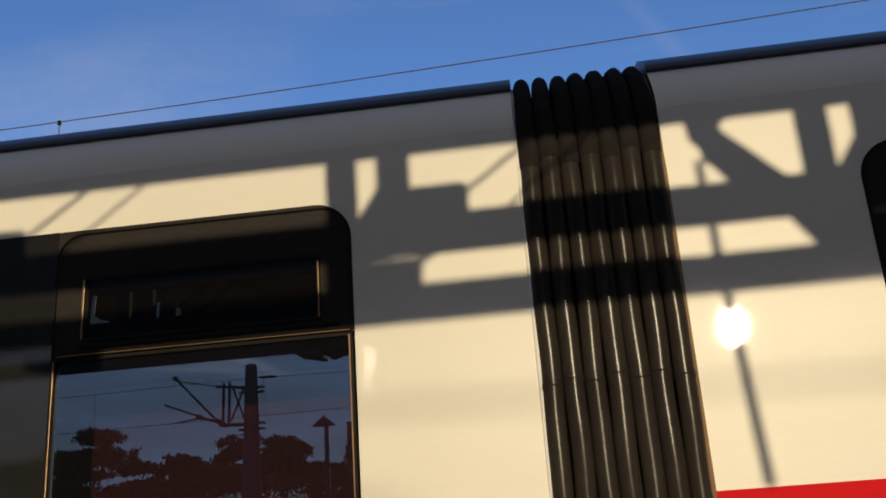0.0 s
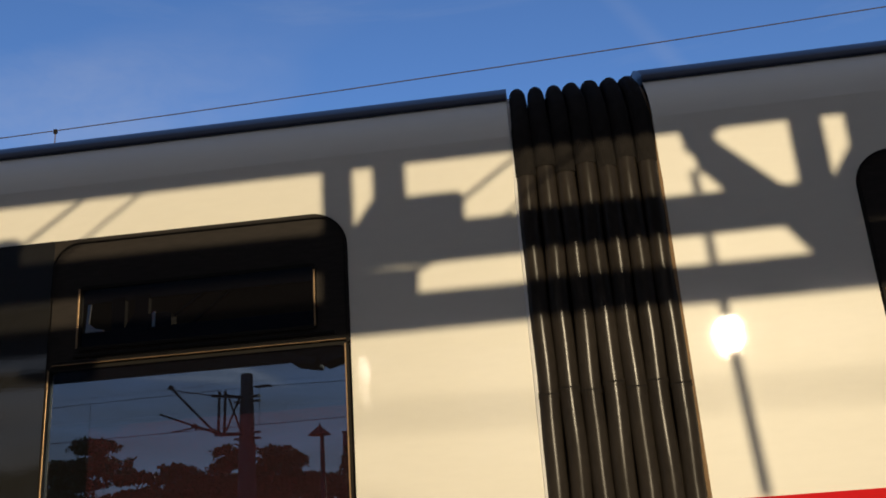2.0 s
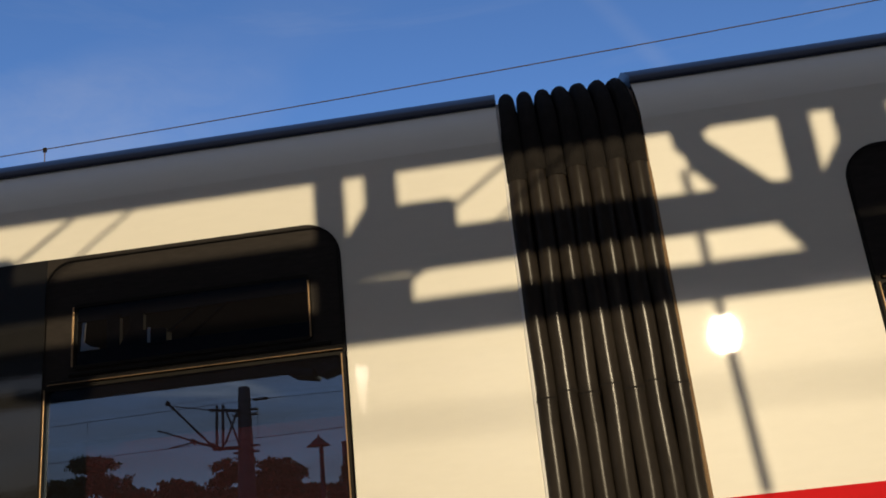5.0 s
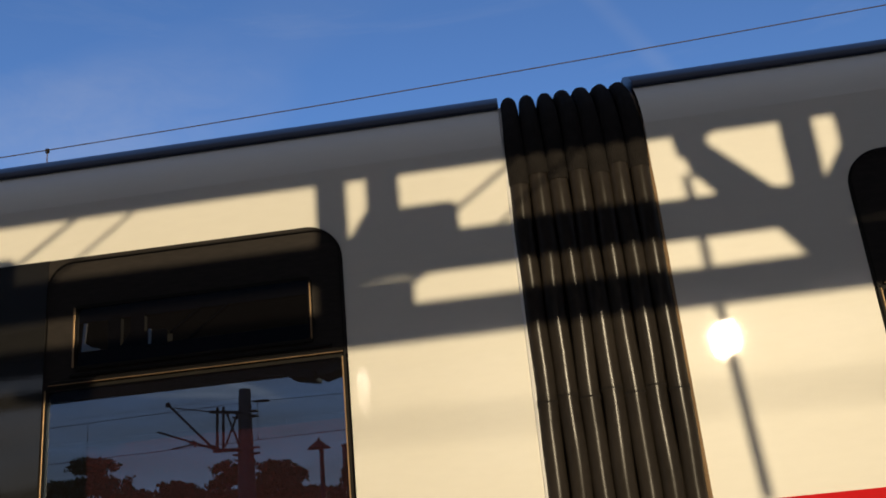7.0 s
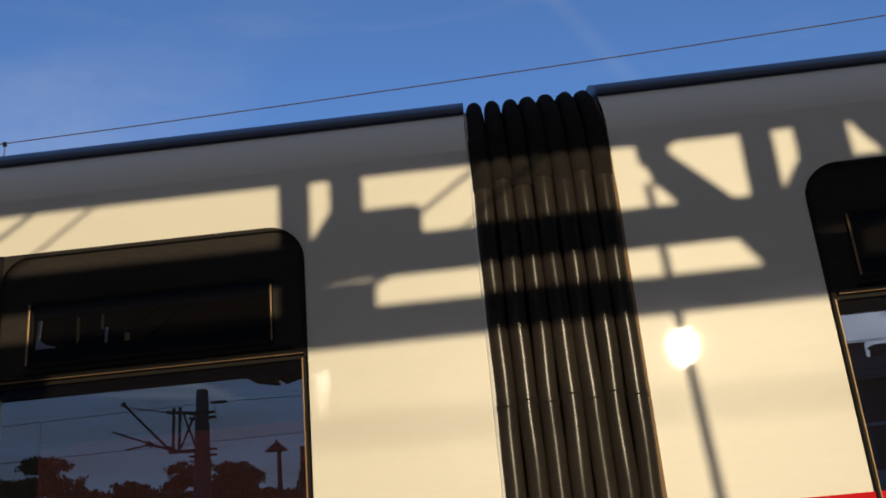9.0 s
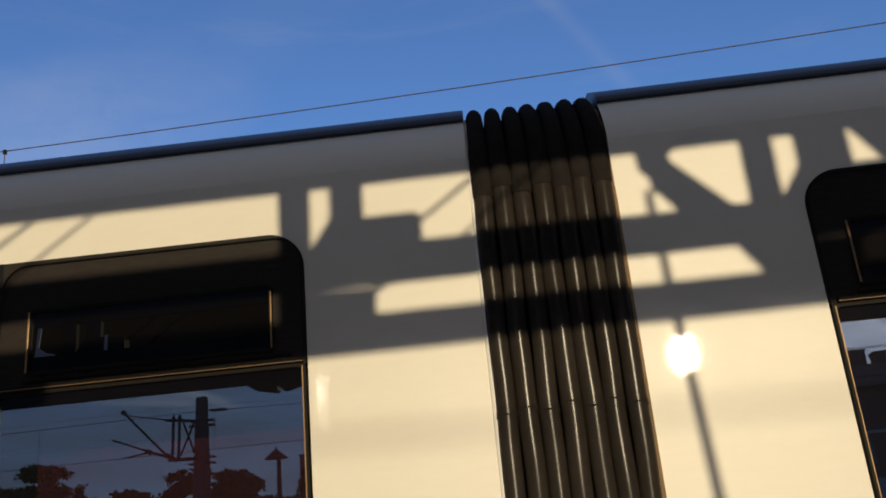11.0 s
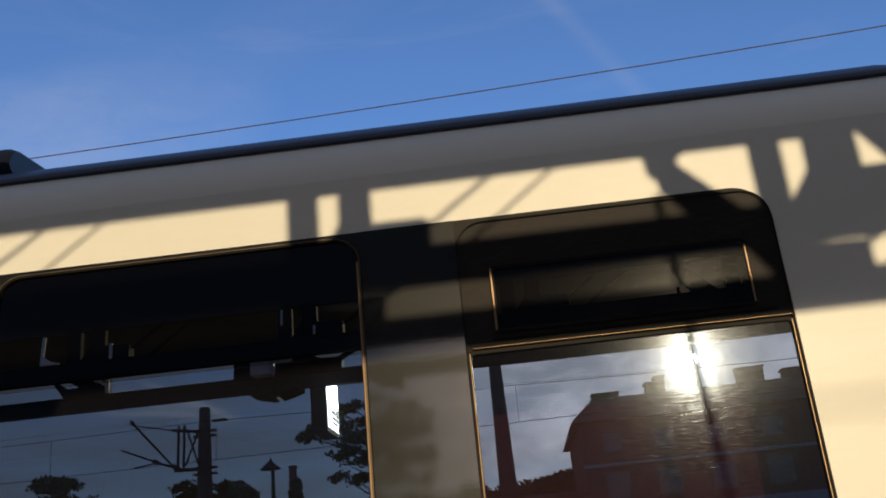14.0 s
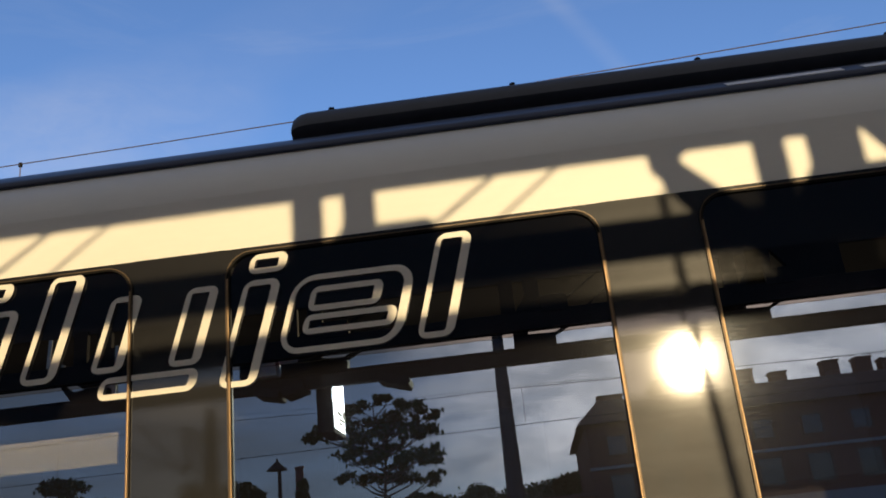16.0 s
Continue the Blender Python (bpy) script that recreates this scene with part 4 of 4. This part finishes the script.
def floodlight(xr0, xr1, zr, tilt):
    p0, p1 = seen(xr0, zr, KF), seen(xr1, zr, KF)
    w = p1[0] - p0[0]
    fl = empty("floodlight", "dark floodlight hung under the canopy chord", "floodlight", "floodlights", at=((p0[0] + p1[0]) / 2, yf, p0[2]))
    bm = boxed(-w / 2, w / 2, -0.16, 0.16, -0.045, 0.045, bevel=0.02)
    bmesh.ops.rotate(bm, verts=bm.verts[:], cent=(0, 0, 0), matrix=Euler((0, radians(tilt), 0)).to_matrix())
    part("lamp_head", bm, STEEL, fl)
    part("hanger", tube(bmesh.new(), (0, 0, 0), (0, 0, z0 + 0.02 - p0[2]), 0.015), STEEL, fl)


floodlight(-0.150, -0.114, 0.2135, 16)
floodlight(-0.288, -0.260, 0.2140, 12)
floodlight(-0.258, -0.232, 0.2155, -16)
spk = empty("loudspeaker_box", "grey loudspeaker box on the canopy chord", "loudspeaker", at=seen(-0.2725, 0.2320, KF))
part("box", boxed(-0.10, 0.10, 0.02, 0.20, 0.0, 0.22, bevel=0.015), PALE, spk)
part("bracket", slab([(0.10, 0.125), (0.28, 0.13), (0.29, 0.19), (0.10, 0.20)], 0.05, 0.07), PALE, spk, "pale side bracket")

# ---------------- far side of the station ----------------
KM = 22.0


def line_mast(xr, half_top, half_low, top, arm=True):
    x, y, zt = seen(xr, top, KM)
    m = empty("catenary_mast", "tapered weathered concrete catenary mast with a cantilever", "mast", "masts", at=(x, y, -0.75))
    part("shaft", tube(bmesh.new(), (0, 0, 0), (0, 0, zt + 0.75), half_low * KM, half_top * KM, 16), MAST, m, "tapered concrete shaft")
    part("cap", tube(bmesh.new(), (0, 0, zt + 0.75), (0, 0, zt + 0.79), half_top * KM * 1.04, half_top * KM * 0.8, 16), MAST, m)

    def q(a, b, dy=0.25):
        return (a * (KM - dy) - xr * KM, dy, EYE + b * (KM - dy) + 0.75)
    if arm:
        part("upper_arm", tube(tube(bmesh.new(), q(-0.4278, 0.1993), q(-0.3780, 0.1440), 0.028), q(-0.3800, 0.1460), q(-0.3690, 0.1395), 0.055), STEEL, m)
        part("register_arm", tube(tube(bmesh.new(), q(-0.4388, 0.1690), q(-0.3985, 0.1520), 0.022), q(-0.4020, 0.1530), q(-0.3740, 0.1425), 0.032), STEEL, m)
        part("steady_arm", tube(bmesh.new(), q(-0.4240, 0.1475), q(-0.3985, 0.1509), 0.02), STEEL, m)
        part("insulator", tube(tube(bmesh.new(), q(-0.4010, 0.1535), q(-0.3960, 0.1500), 0.06), q(-0.4282, 0.1996), q(-0.4255, 0.1968), 0.06), STEEL, m)
        for xa in (-0.3728, -0.3663):
            part("hanger_post", tube(bmesh.new(), q(xa, 0.1890), q(xa - 0.0008, 0.1410), 0.034), STEEL, m)
        part("top_tube", tube(bmesh.new(), q(-0.3810, 0.1848), q(-0.3480, 0.1806), 0.04), STEEL, m)
        part("tie_tube", tube(bmesh.new(), q(-0.4250, 0.1950), q(-0.3800, 0.1850), 0.013), STEEL, m)
        for pa, pb in (((-0.3650, 0.1440), (-0.3510, 0.1800)), ((-0.3640, 0.1850), (-0.3500, 0.1440))):
            part("cross_tube", tube(bmesh.new(), q(*pa), q(*pb), 0.024), STEEL, m)
        part("foot_bracket", tube(bmesh.new(), q(-0.3775, 0.1408), q(-0.3480, 0.1393), 0.045), STEEL, m)
        for zb in (0.1805, 0.1750, 0.1400, 0.1335):
            part("band_clamp", boxed(-0.27, 0.30, -0.1, 0.1, EYE + zb * KM + 0.75 - 0.018, EYE + zb * KM + 0.75 + 0.018), STEEL, m)
        part("mast_lamp", box(bmesh.new(), 0.20, 0.56, -0.1, 0.1, EYE + 0.1900 * KM + 0.75, EYE + 0.1918 * KM + 0.75, bevel=0.015), STEEL, m)
    return m


line_mast(-0.3432, 0.0060, 0.0145, 0.205)
line_mast(-0.0140, 0.0050, 0.0130, 0.310, arm=False)
span = empty("far_overhead_line", "catenary wires with droppers over the far track", "wire")
KW = KM - 0.25
wy = 2 * SIDE - KW


def wire_height(kind, xr):
    """Slope of the contact wire, or of the messenger or the feeder hung between the masts, at the slope xr."""
    if kind == "contact":
        return 0.1478 + 0.0079 * (xr + 0.334)
    near_mast = min(abs(xr + 0.3432), abs(xr + 0.014), abs(xr - 0.80))
    if kind == "messenger":
        return 0.1912 - 0.0210 * near_mast + 0.0105 * near_mast ** 2
    return 0.1975 - 0.0140 * near_mast - 0.012 * max(0.0, xr + 0.3432)


for kind, rad in (("messenger", 0.0078), ("contact", 0.0085), ("feeder", 0.0035)):
    part("wire", wire([(xr * KW, wy, EYE + wire_height(kind, xr) * KW) for xr in (-1.4 + 0.04 * i for i in range(80))], rad), STEEL, span)
for xr in (-0.520, -0.3300, 0.0060, 0.25, 0.47):
    part("dropper", tube(bmesh.new(), (xr * KW, wy, EYE + wire_height("contact", xr) * KW), (xr * KW, wy, EYE + wire_height("messenger", xr) * KW), 0.006, seg=6), STEEL, span)

KL = 28.0
lx, ly, lz = seen(-0.2672, 0.1400, KL)
lamp = empty("street_lamp", "dark street lamp with a wide conical hood", "street lamp", at=(lx, ly, -0.75))
part("pole", tube(bmesh.new(), (0, 0, 0), (0, 0, lz + 0.75 - 0.1), 0.11, 0.055), STEEL, lamp)
bm = bmesh.new()
bmesh.ops.create_cone(bm, cap_ends=True, segments=20, radius1=0.33, radius2=0.06, depth=0.25, matrix=Matrix.Translation((-0.07, 0, lz + 0.75 - 0.13)))
part("hood", bm, STEEL, lamp, "wide conical hood")
part("finial", tube(bmesh.new(), (-0.06, 0, lz + 0.75), (-0.06, 0, lz + 0.85), 0.04, 0.02), STEEL, lamp)

kx, ky, kz = seen(-0.2450, 0.1318, 130)
stack = empty("brick_chimney", "tall tapered brick chimney far behind the trees", "chimney", at=(kx, ky, -0.75))
part("shaft", tube(bmesh.new(), (0, 0, 0), (0, 0, kz + 0.75), 1.05, 0.55, 14), BRICK, stack)
part("rim", tube(bmesh.new(), (0, 0, kz + 0.5), (0, 0, kz + 0.8), 0.66, 0.66, 14), BRICK, stack)


def leaf_cloud(bm, rng, centre, radii, count, size):
    """Small leaf cards scattered in a flattened clump, denser towards its shell."""
    cx, cy, cz = centre
    for _ in range(count):
        c = Vector((cx + rng.gauss(0, 0.50) * radii[0], cy + rng.gauss(0, 0.50) * radii[1], cz + rng.gauss(0, 0.42) * radii[2]))
        e = Euler((rng.uniform(0, 6.3), rng.uniform(0, 6.3), rng.uniform(0, 6.3))).to_matrix()
        s = size * rng.uniform(0.6, 1.4)
        pts = [c + e @ Vector(v) for v in ((-s, 0, 0), (0, -s * 0.5, 0.1 * s), (s, 0, 0), (0, s * 0.5, 0.1 * s))]
        bm.faces.new([bm.verts.new(v) for v in pts])


def tree(at, height, crown, limbs, seed, leaf, count, label):
    """Trunk with limbs to each clump of leaves; crown: (x, y, z, rx, ry, rz) from the tree's foot."""
    rng = random.Random(seed)
    t = empty("tree", label, "tree", "trees behind the far track", at=at)
    bm = bmesh.new()
    tr = height * 0.014
    # a slightly crooked leader, limbs leaving it one below the other
    lead = [Vector((rng.uniform(-.05, .05) * k, rng.uniform(-.05, .05) * k, height * f)) for k, f in enumerate((0, 0.25, 0.45, 0.62, 0.78, 0.92))]
    for k in range(5):
        tube(bm, lead[k], lead[k + 1], tr * (1 - 0.17 * k), tr * (1 - 0.17 * (k + 1)), 9)
    for cx, cy, cz, rx, ry, rz in crown:
        reach = math.hypot(cx, cy)
        zb = min(max(cz - 0.28 * reach - 0.3, height * 0.33), height * 0.9)
        f = zb / height
        k = max(j for j, g in enumerate((0, 0.25, 0.45, 0.62, 0.78)) if g <= f)
        base = lead[k].lerp(lead[k + 1], (f - (0, 0.25, 0.45, 0.62, 0.78)[k]) / (0.25, 0.2, 0.17, 0.16, 0.14)[k])
        tip = Vector((cx, cy, cz))
        knee = base.lerp(tip, 0.35) + Vector((rng.uniform(-.2, .2), rng.uniform(-.2, .2), -0.10 * reach * rng.random()))
        knee2 = base.lerp(tip, 0.72) + Vector((rng.uniform(-.2, .2), rng.uniform(-.2, .2), rng.uniform(-.15, .15)))
        tube(bm, base, knee, tr * 0.34, tr * 0.24, 6)
        tube(bm, knee, knee2, tr * 0.24, tr * 0.15, 6)
        tube(bm, knee2, tip, tr * 0.15, tr * 0.07, 6)
        for _ in range(limbs):
            end = Vector((cx + rng.uniform(-1, 1) * rx, cy + rng.uniform(-1, 1) * ry, cz + rng.uniform(-0.6, 0.8) * rz))
            tube(bm, knee2.lerp(tip, rng.random()), end, tr * 0.08, tr * 0.03, 5)
    part("trunk", bm, BARK, t, "brown branching trunk")
    bm = bmesh.new()
    for cx, cy, cz, rx, ry, rz in crown:
        for _ in range(7):
            c = (cx + rng.uniform(-.8, .8) * rx, cy + rng.uniform(-.8, .8) * ry, cz + rng.uniform(-.6, .6) * rz)
            leaf_cloud(bm, rng, c, (rx * 0.55, ry * 0.55, rz * 0.55), count // 7, leaf)
    part("crown", bm, LEAF, t, "open green crown in layered clumps")
    return t


# the open tree close to the far track
KT = 34.0
tx, ty, _ = seen(-0.150, 0, KT)
foot = -0.75


def crown_at(items, dist, xr0):
    """Clumps given by mirrored slopes and half sizes in slopes."""
    rng = random.Random(5)
    return [((xr - xr0) * dist, rng.uniform(-1.2, 1.2), EYE + zr * dist - foot, wr * dist, wr * dist, hr * dist) for xr, zr, wr, hr in items]


def open_crown():
    """Flat clumps in uneven layers: a round head, one long low bough to one side, sparse tips to the other."""
    rng = random.Random(17)
    out = []
    for x, z, half in ((-0.148, 0.191, 0.007), (-0.175, 0.185, 0.012), (-0.118, 0.180, 0.011), (-0.148, 0.177, 0.018), (-0.103, 0.169, 0.013), (-0.180, 0.174, 0.011),
                       (-0.129, 0.166, 0.016), (-0.101, 0.157, 0.010), (-0.234, 0.168, 0.010), (-0.216, 0.166, 0.011), (-0.186, 0.163, 0.014), (-0.155, 0.158, 0.017),
                       (-0.119, 0.156, 0.010), (-0.178, 0.149, 0.013), (-0.148, 0.143, 0.017), (-0.184, 0.135, 0.010), (-0.160, 0.130, 0.015), (-0.109, 0.134, 0.015),
                       (-0.132, 0.124, 0.014), (-0.102, 0.123, 0.015), (-0.184, 0.114, 0.008), (-0.155, 0.111, 0.015), (-0.127, 0.111, 0.013), (-0.099, 0.105, 0.008)):
        for u in (-0.5, 0.45):
            out.append((x + half * (u + rng.uniform(-0.3, 0.3)), z + rng.uniform(-0.003, 0.003), half * rng.uniform(0.75, 1.15), rng.uniform(0.0050, 0.0085)))
    return out


tree((tx, ty, foot), EYE + 0.194 * KT - foot,
     crown_at(open_crown(), KT, -0.150),
     2, 11, 0.100, 140, "slender tree with open layered green foliage")
KB = 62.0
rng = random.Random(21)
xr = -0.66
while xr < 0.05:
    top = 0.116 + 0.008 * math.sin(xr * 31) + rng.uniform(-0.008, 0.007)
    if -0.555 < xr < -0.49:
        top = 0.147
    if -0.47 < xr < -0.41:
        top = 0.110
    if xr > -0.26:
        top = 0.086 + rng.uniform(-0.008, 0.008)
    dist = KB + rng.uniform(-6, 8)
    wx, wy2, _ = seen(xr, 0, dist)
    items = []
    for _ in range(20):
        f = rng.random()
        items.append((xr + rng.uniform(-0.012, 0.012) + rng.uniform(-0.030, 0.030) * f, top - 0.003 - 0.050 * f, rng.uniform(0.008, 0.018), rng.uniform(0.004, 0.009)))
    items.append((xr, top - 0.006, 0.014, 0.006))
    items.append((xr, top - 0.040, 0.034, 0.018))
    items.append((xr, 0.050, 0.038, 0.028))
    items.extend((xr + d, 0.074 + 0.004 * (d > 0), 0.022, 0.011) for d in (-0.02, 0.0, 0.02))
    tree((wx, wy2, foot), EYE + top * dist - foot, crown_at(items, dist, xr), 1, int(xr * 1000) + 900, 0.17, 320, "dense green tree in the row behind the station")
    xr += 0.050

# a slim pointed tree beside the chimney
wx, wy2, _ = seen(-0.2400, 0, 74)
tree((wx, wy2, foot), EYE + 0.116 * 74 - foot, crown_at([(-0.2400 + d * 0.3, z, w, h) for z, w, h in ((0.111, 0.0035, 0.006), (0.102, 0.0060, 0.007), (0.091, 0.0090, 0.008), (0.079, 0.0125, 0.010))
                                                        for d in (-0.006, 0.006)], 74, -0.2400), 1, 31, 0.17, 240, "slim pointed dark green tree beside a chimney")

# long brick building with a hipped roof
KH = 45.0
hx0, hy, ze = seen(0.0680, 0.1415, KH)
hx1 = 36.0
depth = 11.0
ridge = EYE + 0.1660 * (KH + 3.0)
house = empty("brick_building", "long red brick station building with a hipped tile roof and chimneys", "building", at=(hx0, hy, -0.75))
hz = 0.75
L = hx1 - hx0
part("wall", boxed(0, L, -depth, 0, 0, ze + hz), BRICK, house, "red brick wall")
bm = bmesh.new()
ov = 0.4
e = [bm.verts.new(v) for v in ((-ov, ov, ze + hz), (L + ov, ov, ze + hz), (L + ov, -depth - ov, ze + hz), (-ov, -depth - ov, ze + hz))]
t0, t1 = bm.verts.new((1.0, -3.0, ridge + hz)), bm.verts.new((L - 1.0, -3.0, ridge + hz))
t2, t3 = bm.verts.new((L - 1.0, -depth + 3.0, ridge + hz)), bm.verts.new((1.0, -depth + 3.0, ridge + hz))
for fv in ((e[0], e[1], t1, t0), (e[1], e[2], t2, t1), (e[2], e[3], t3, t2), (e[3], e[0], t0, t3), (t0, t1, t2, t3), tuple(e[::-1])):
    bm.faces.new(fv)
roof = part("roof", bm, TILE, house, "dark hipped tile roof")
for xr, w, top in ((0.0985, 1.3, 0.1705), (0.1540, 0.45, 0.1825), (0.1490, 0.9, 0.1765), (0.2405, 1.15, 0.1812), (0.2785, 0.8, 0.1752), (0.3338, 0.82, 0.181), (0.368, 0.80, 0.1808), (0.392, 0.6, 0.177), (0.43, 0.8, 0.181), (0.50, 0.9, 0.181)):
    k = KH + 4
    X = xr * k - hx0
    zt = EYE + top * k + hz
    c = part("chimney", boxed(X - w / 2, X + w / 2, -4.4, -3.6, ridge + hz - 0.6, zt, bevel=0.02), BRICK, roof, "brick chimney")
    part("chimney_cap", boxed(X - w / 2 - 0.06, X + w / 2 + 0.06, -4.46, -3.54, zt - 0.10, zt, bevel=0.02), TILE, house)
part("string_course", boxed(-0.05, L + 0.05, 0.0, 0.09, 6.6, 6.75, bevel=0.02), PLASTER, house, "pale string course")
part("plinth", boxed(-0.05, L + 0.05, 0.0, 0.12, 0, 4.6, bevel=0.02), PLASTER, house, "pale rendered lower storey")
for i in range(14):
    X = 1.4 + i * 2.3
    w = part("window", ring([(X - .6, 5.0), (X + .6, 5.0), (X + .6, 6.4), (X - .6, 6.4)], [(X - .5, 5.1), (X + .5, 5.1), (X + .5, 6.3), (X - .5, 6.3)], 0.03, -0.03), TILE, house)
    part("pane", boxed(X - .5, X + .5, 0.0, 0.015, 5.1, 6.3), DARKGLASS, w)
    w = part("window", ring([(X - .5, 7.2), (X + .5, 7.2), (X + .5, 8.2), (X - .5, 8.2)], [(X - .42, 7.28), (X + .42, 7.28), (X + .42, 8.12), (X - .42, 8.12)], 0.03, -0.03), TILE, house)
    part("pane", boxed(X - .42, X + .42, 0.0, 0.015, 7.28, 8.12), DARKGLASS, w)

# a low shed before the bushes
sx, sy, sz = seen(0.045, 0.072, 40)
shed = empty("low_shed", "low dark brick shed beside the bushes", "shed", at=(sx, sy, -0.75))
part("wall", boxed(-1.6, 0.9, -3, 0, 0, sz + 0.6), BRICK, shed)
part("roof", boxed(-1.75, 1.05, -3.1, 0.15, sz + 0.6, sz + 0.75, bevel=0.02), TILE, shed)


# ---------------- motion ----------------
def motions():
    run = ((0.0, 0.0), (11.2, 0.0), (11.5, 0.003), (11.75, 0.010), (12.0, 0.027), (12.5, 0.087), (13.0, 0.187), (13.5, 0.333), (14.0, 0.532),
           (14.5, 0.790), (15.0, 1.102), (15.5, 1.478), (16.0, 1.918))
    for ob in (left_car, bellows):
        walk(ob, [(t, pose(s * SIDE, 0, -0.55)) for t, s in run])
    # the second car stands at a slight angle to the first and leans a little
    walk(right_car, [(t, pose(s * SIDE - 0.0245, 0.0103, -0.5464, 0.13, 0, -0.38)) for t, s in run])


motions()
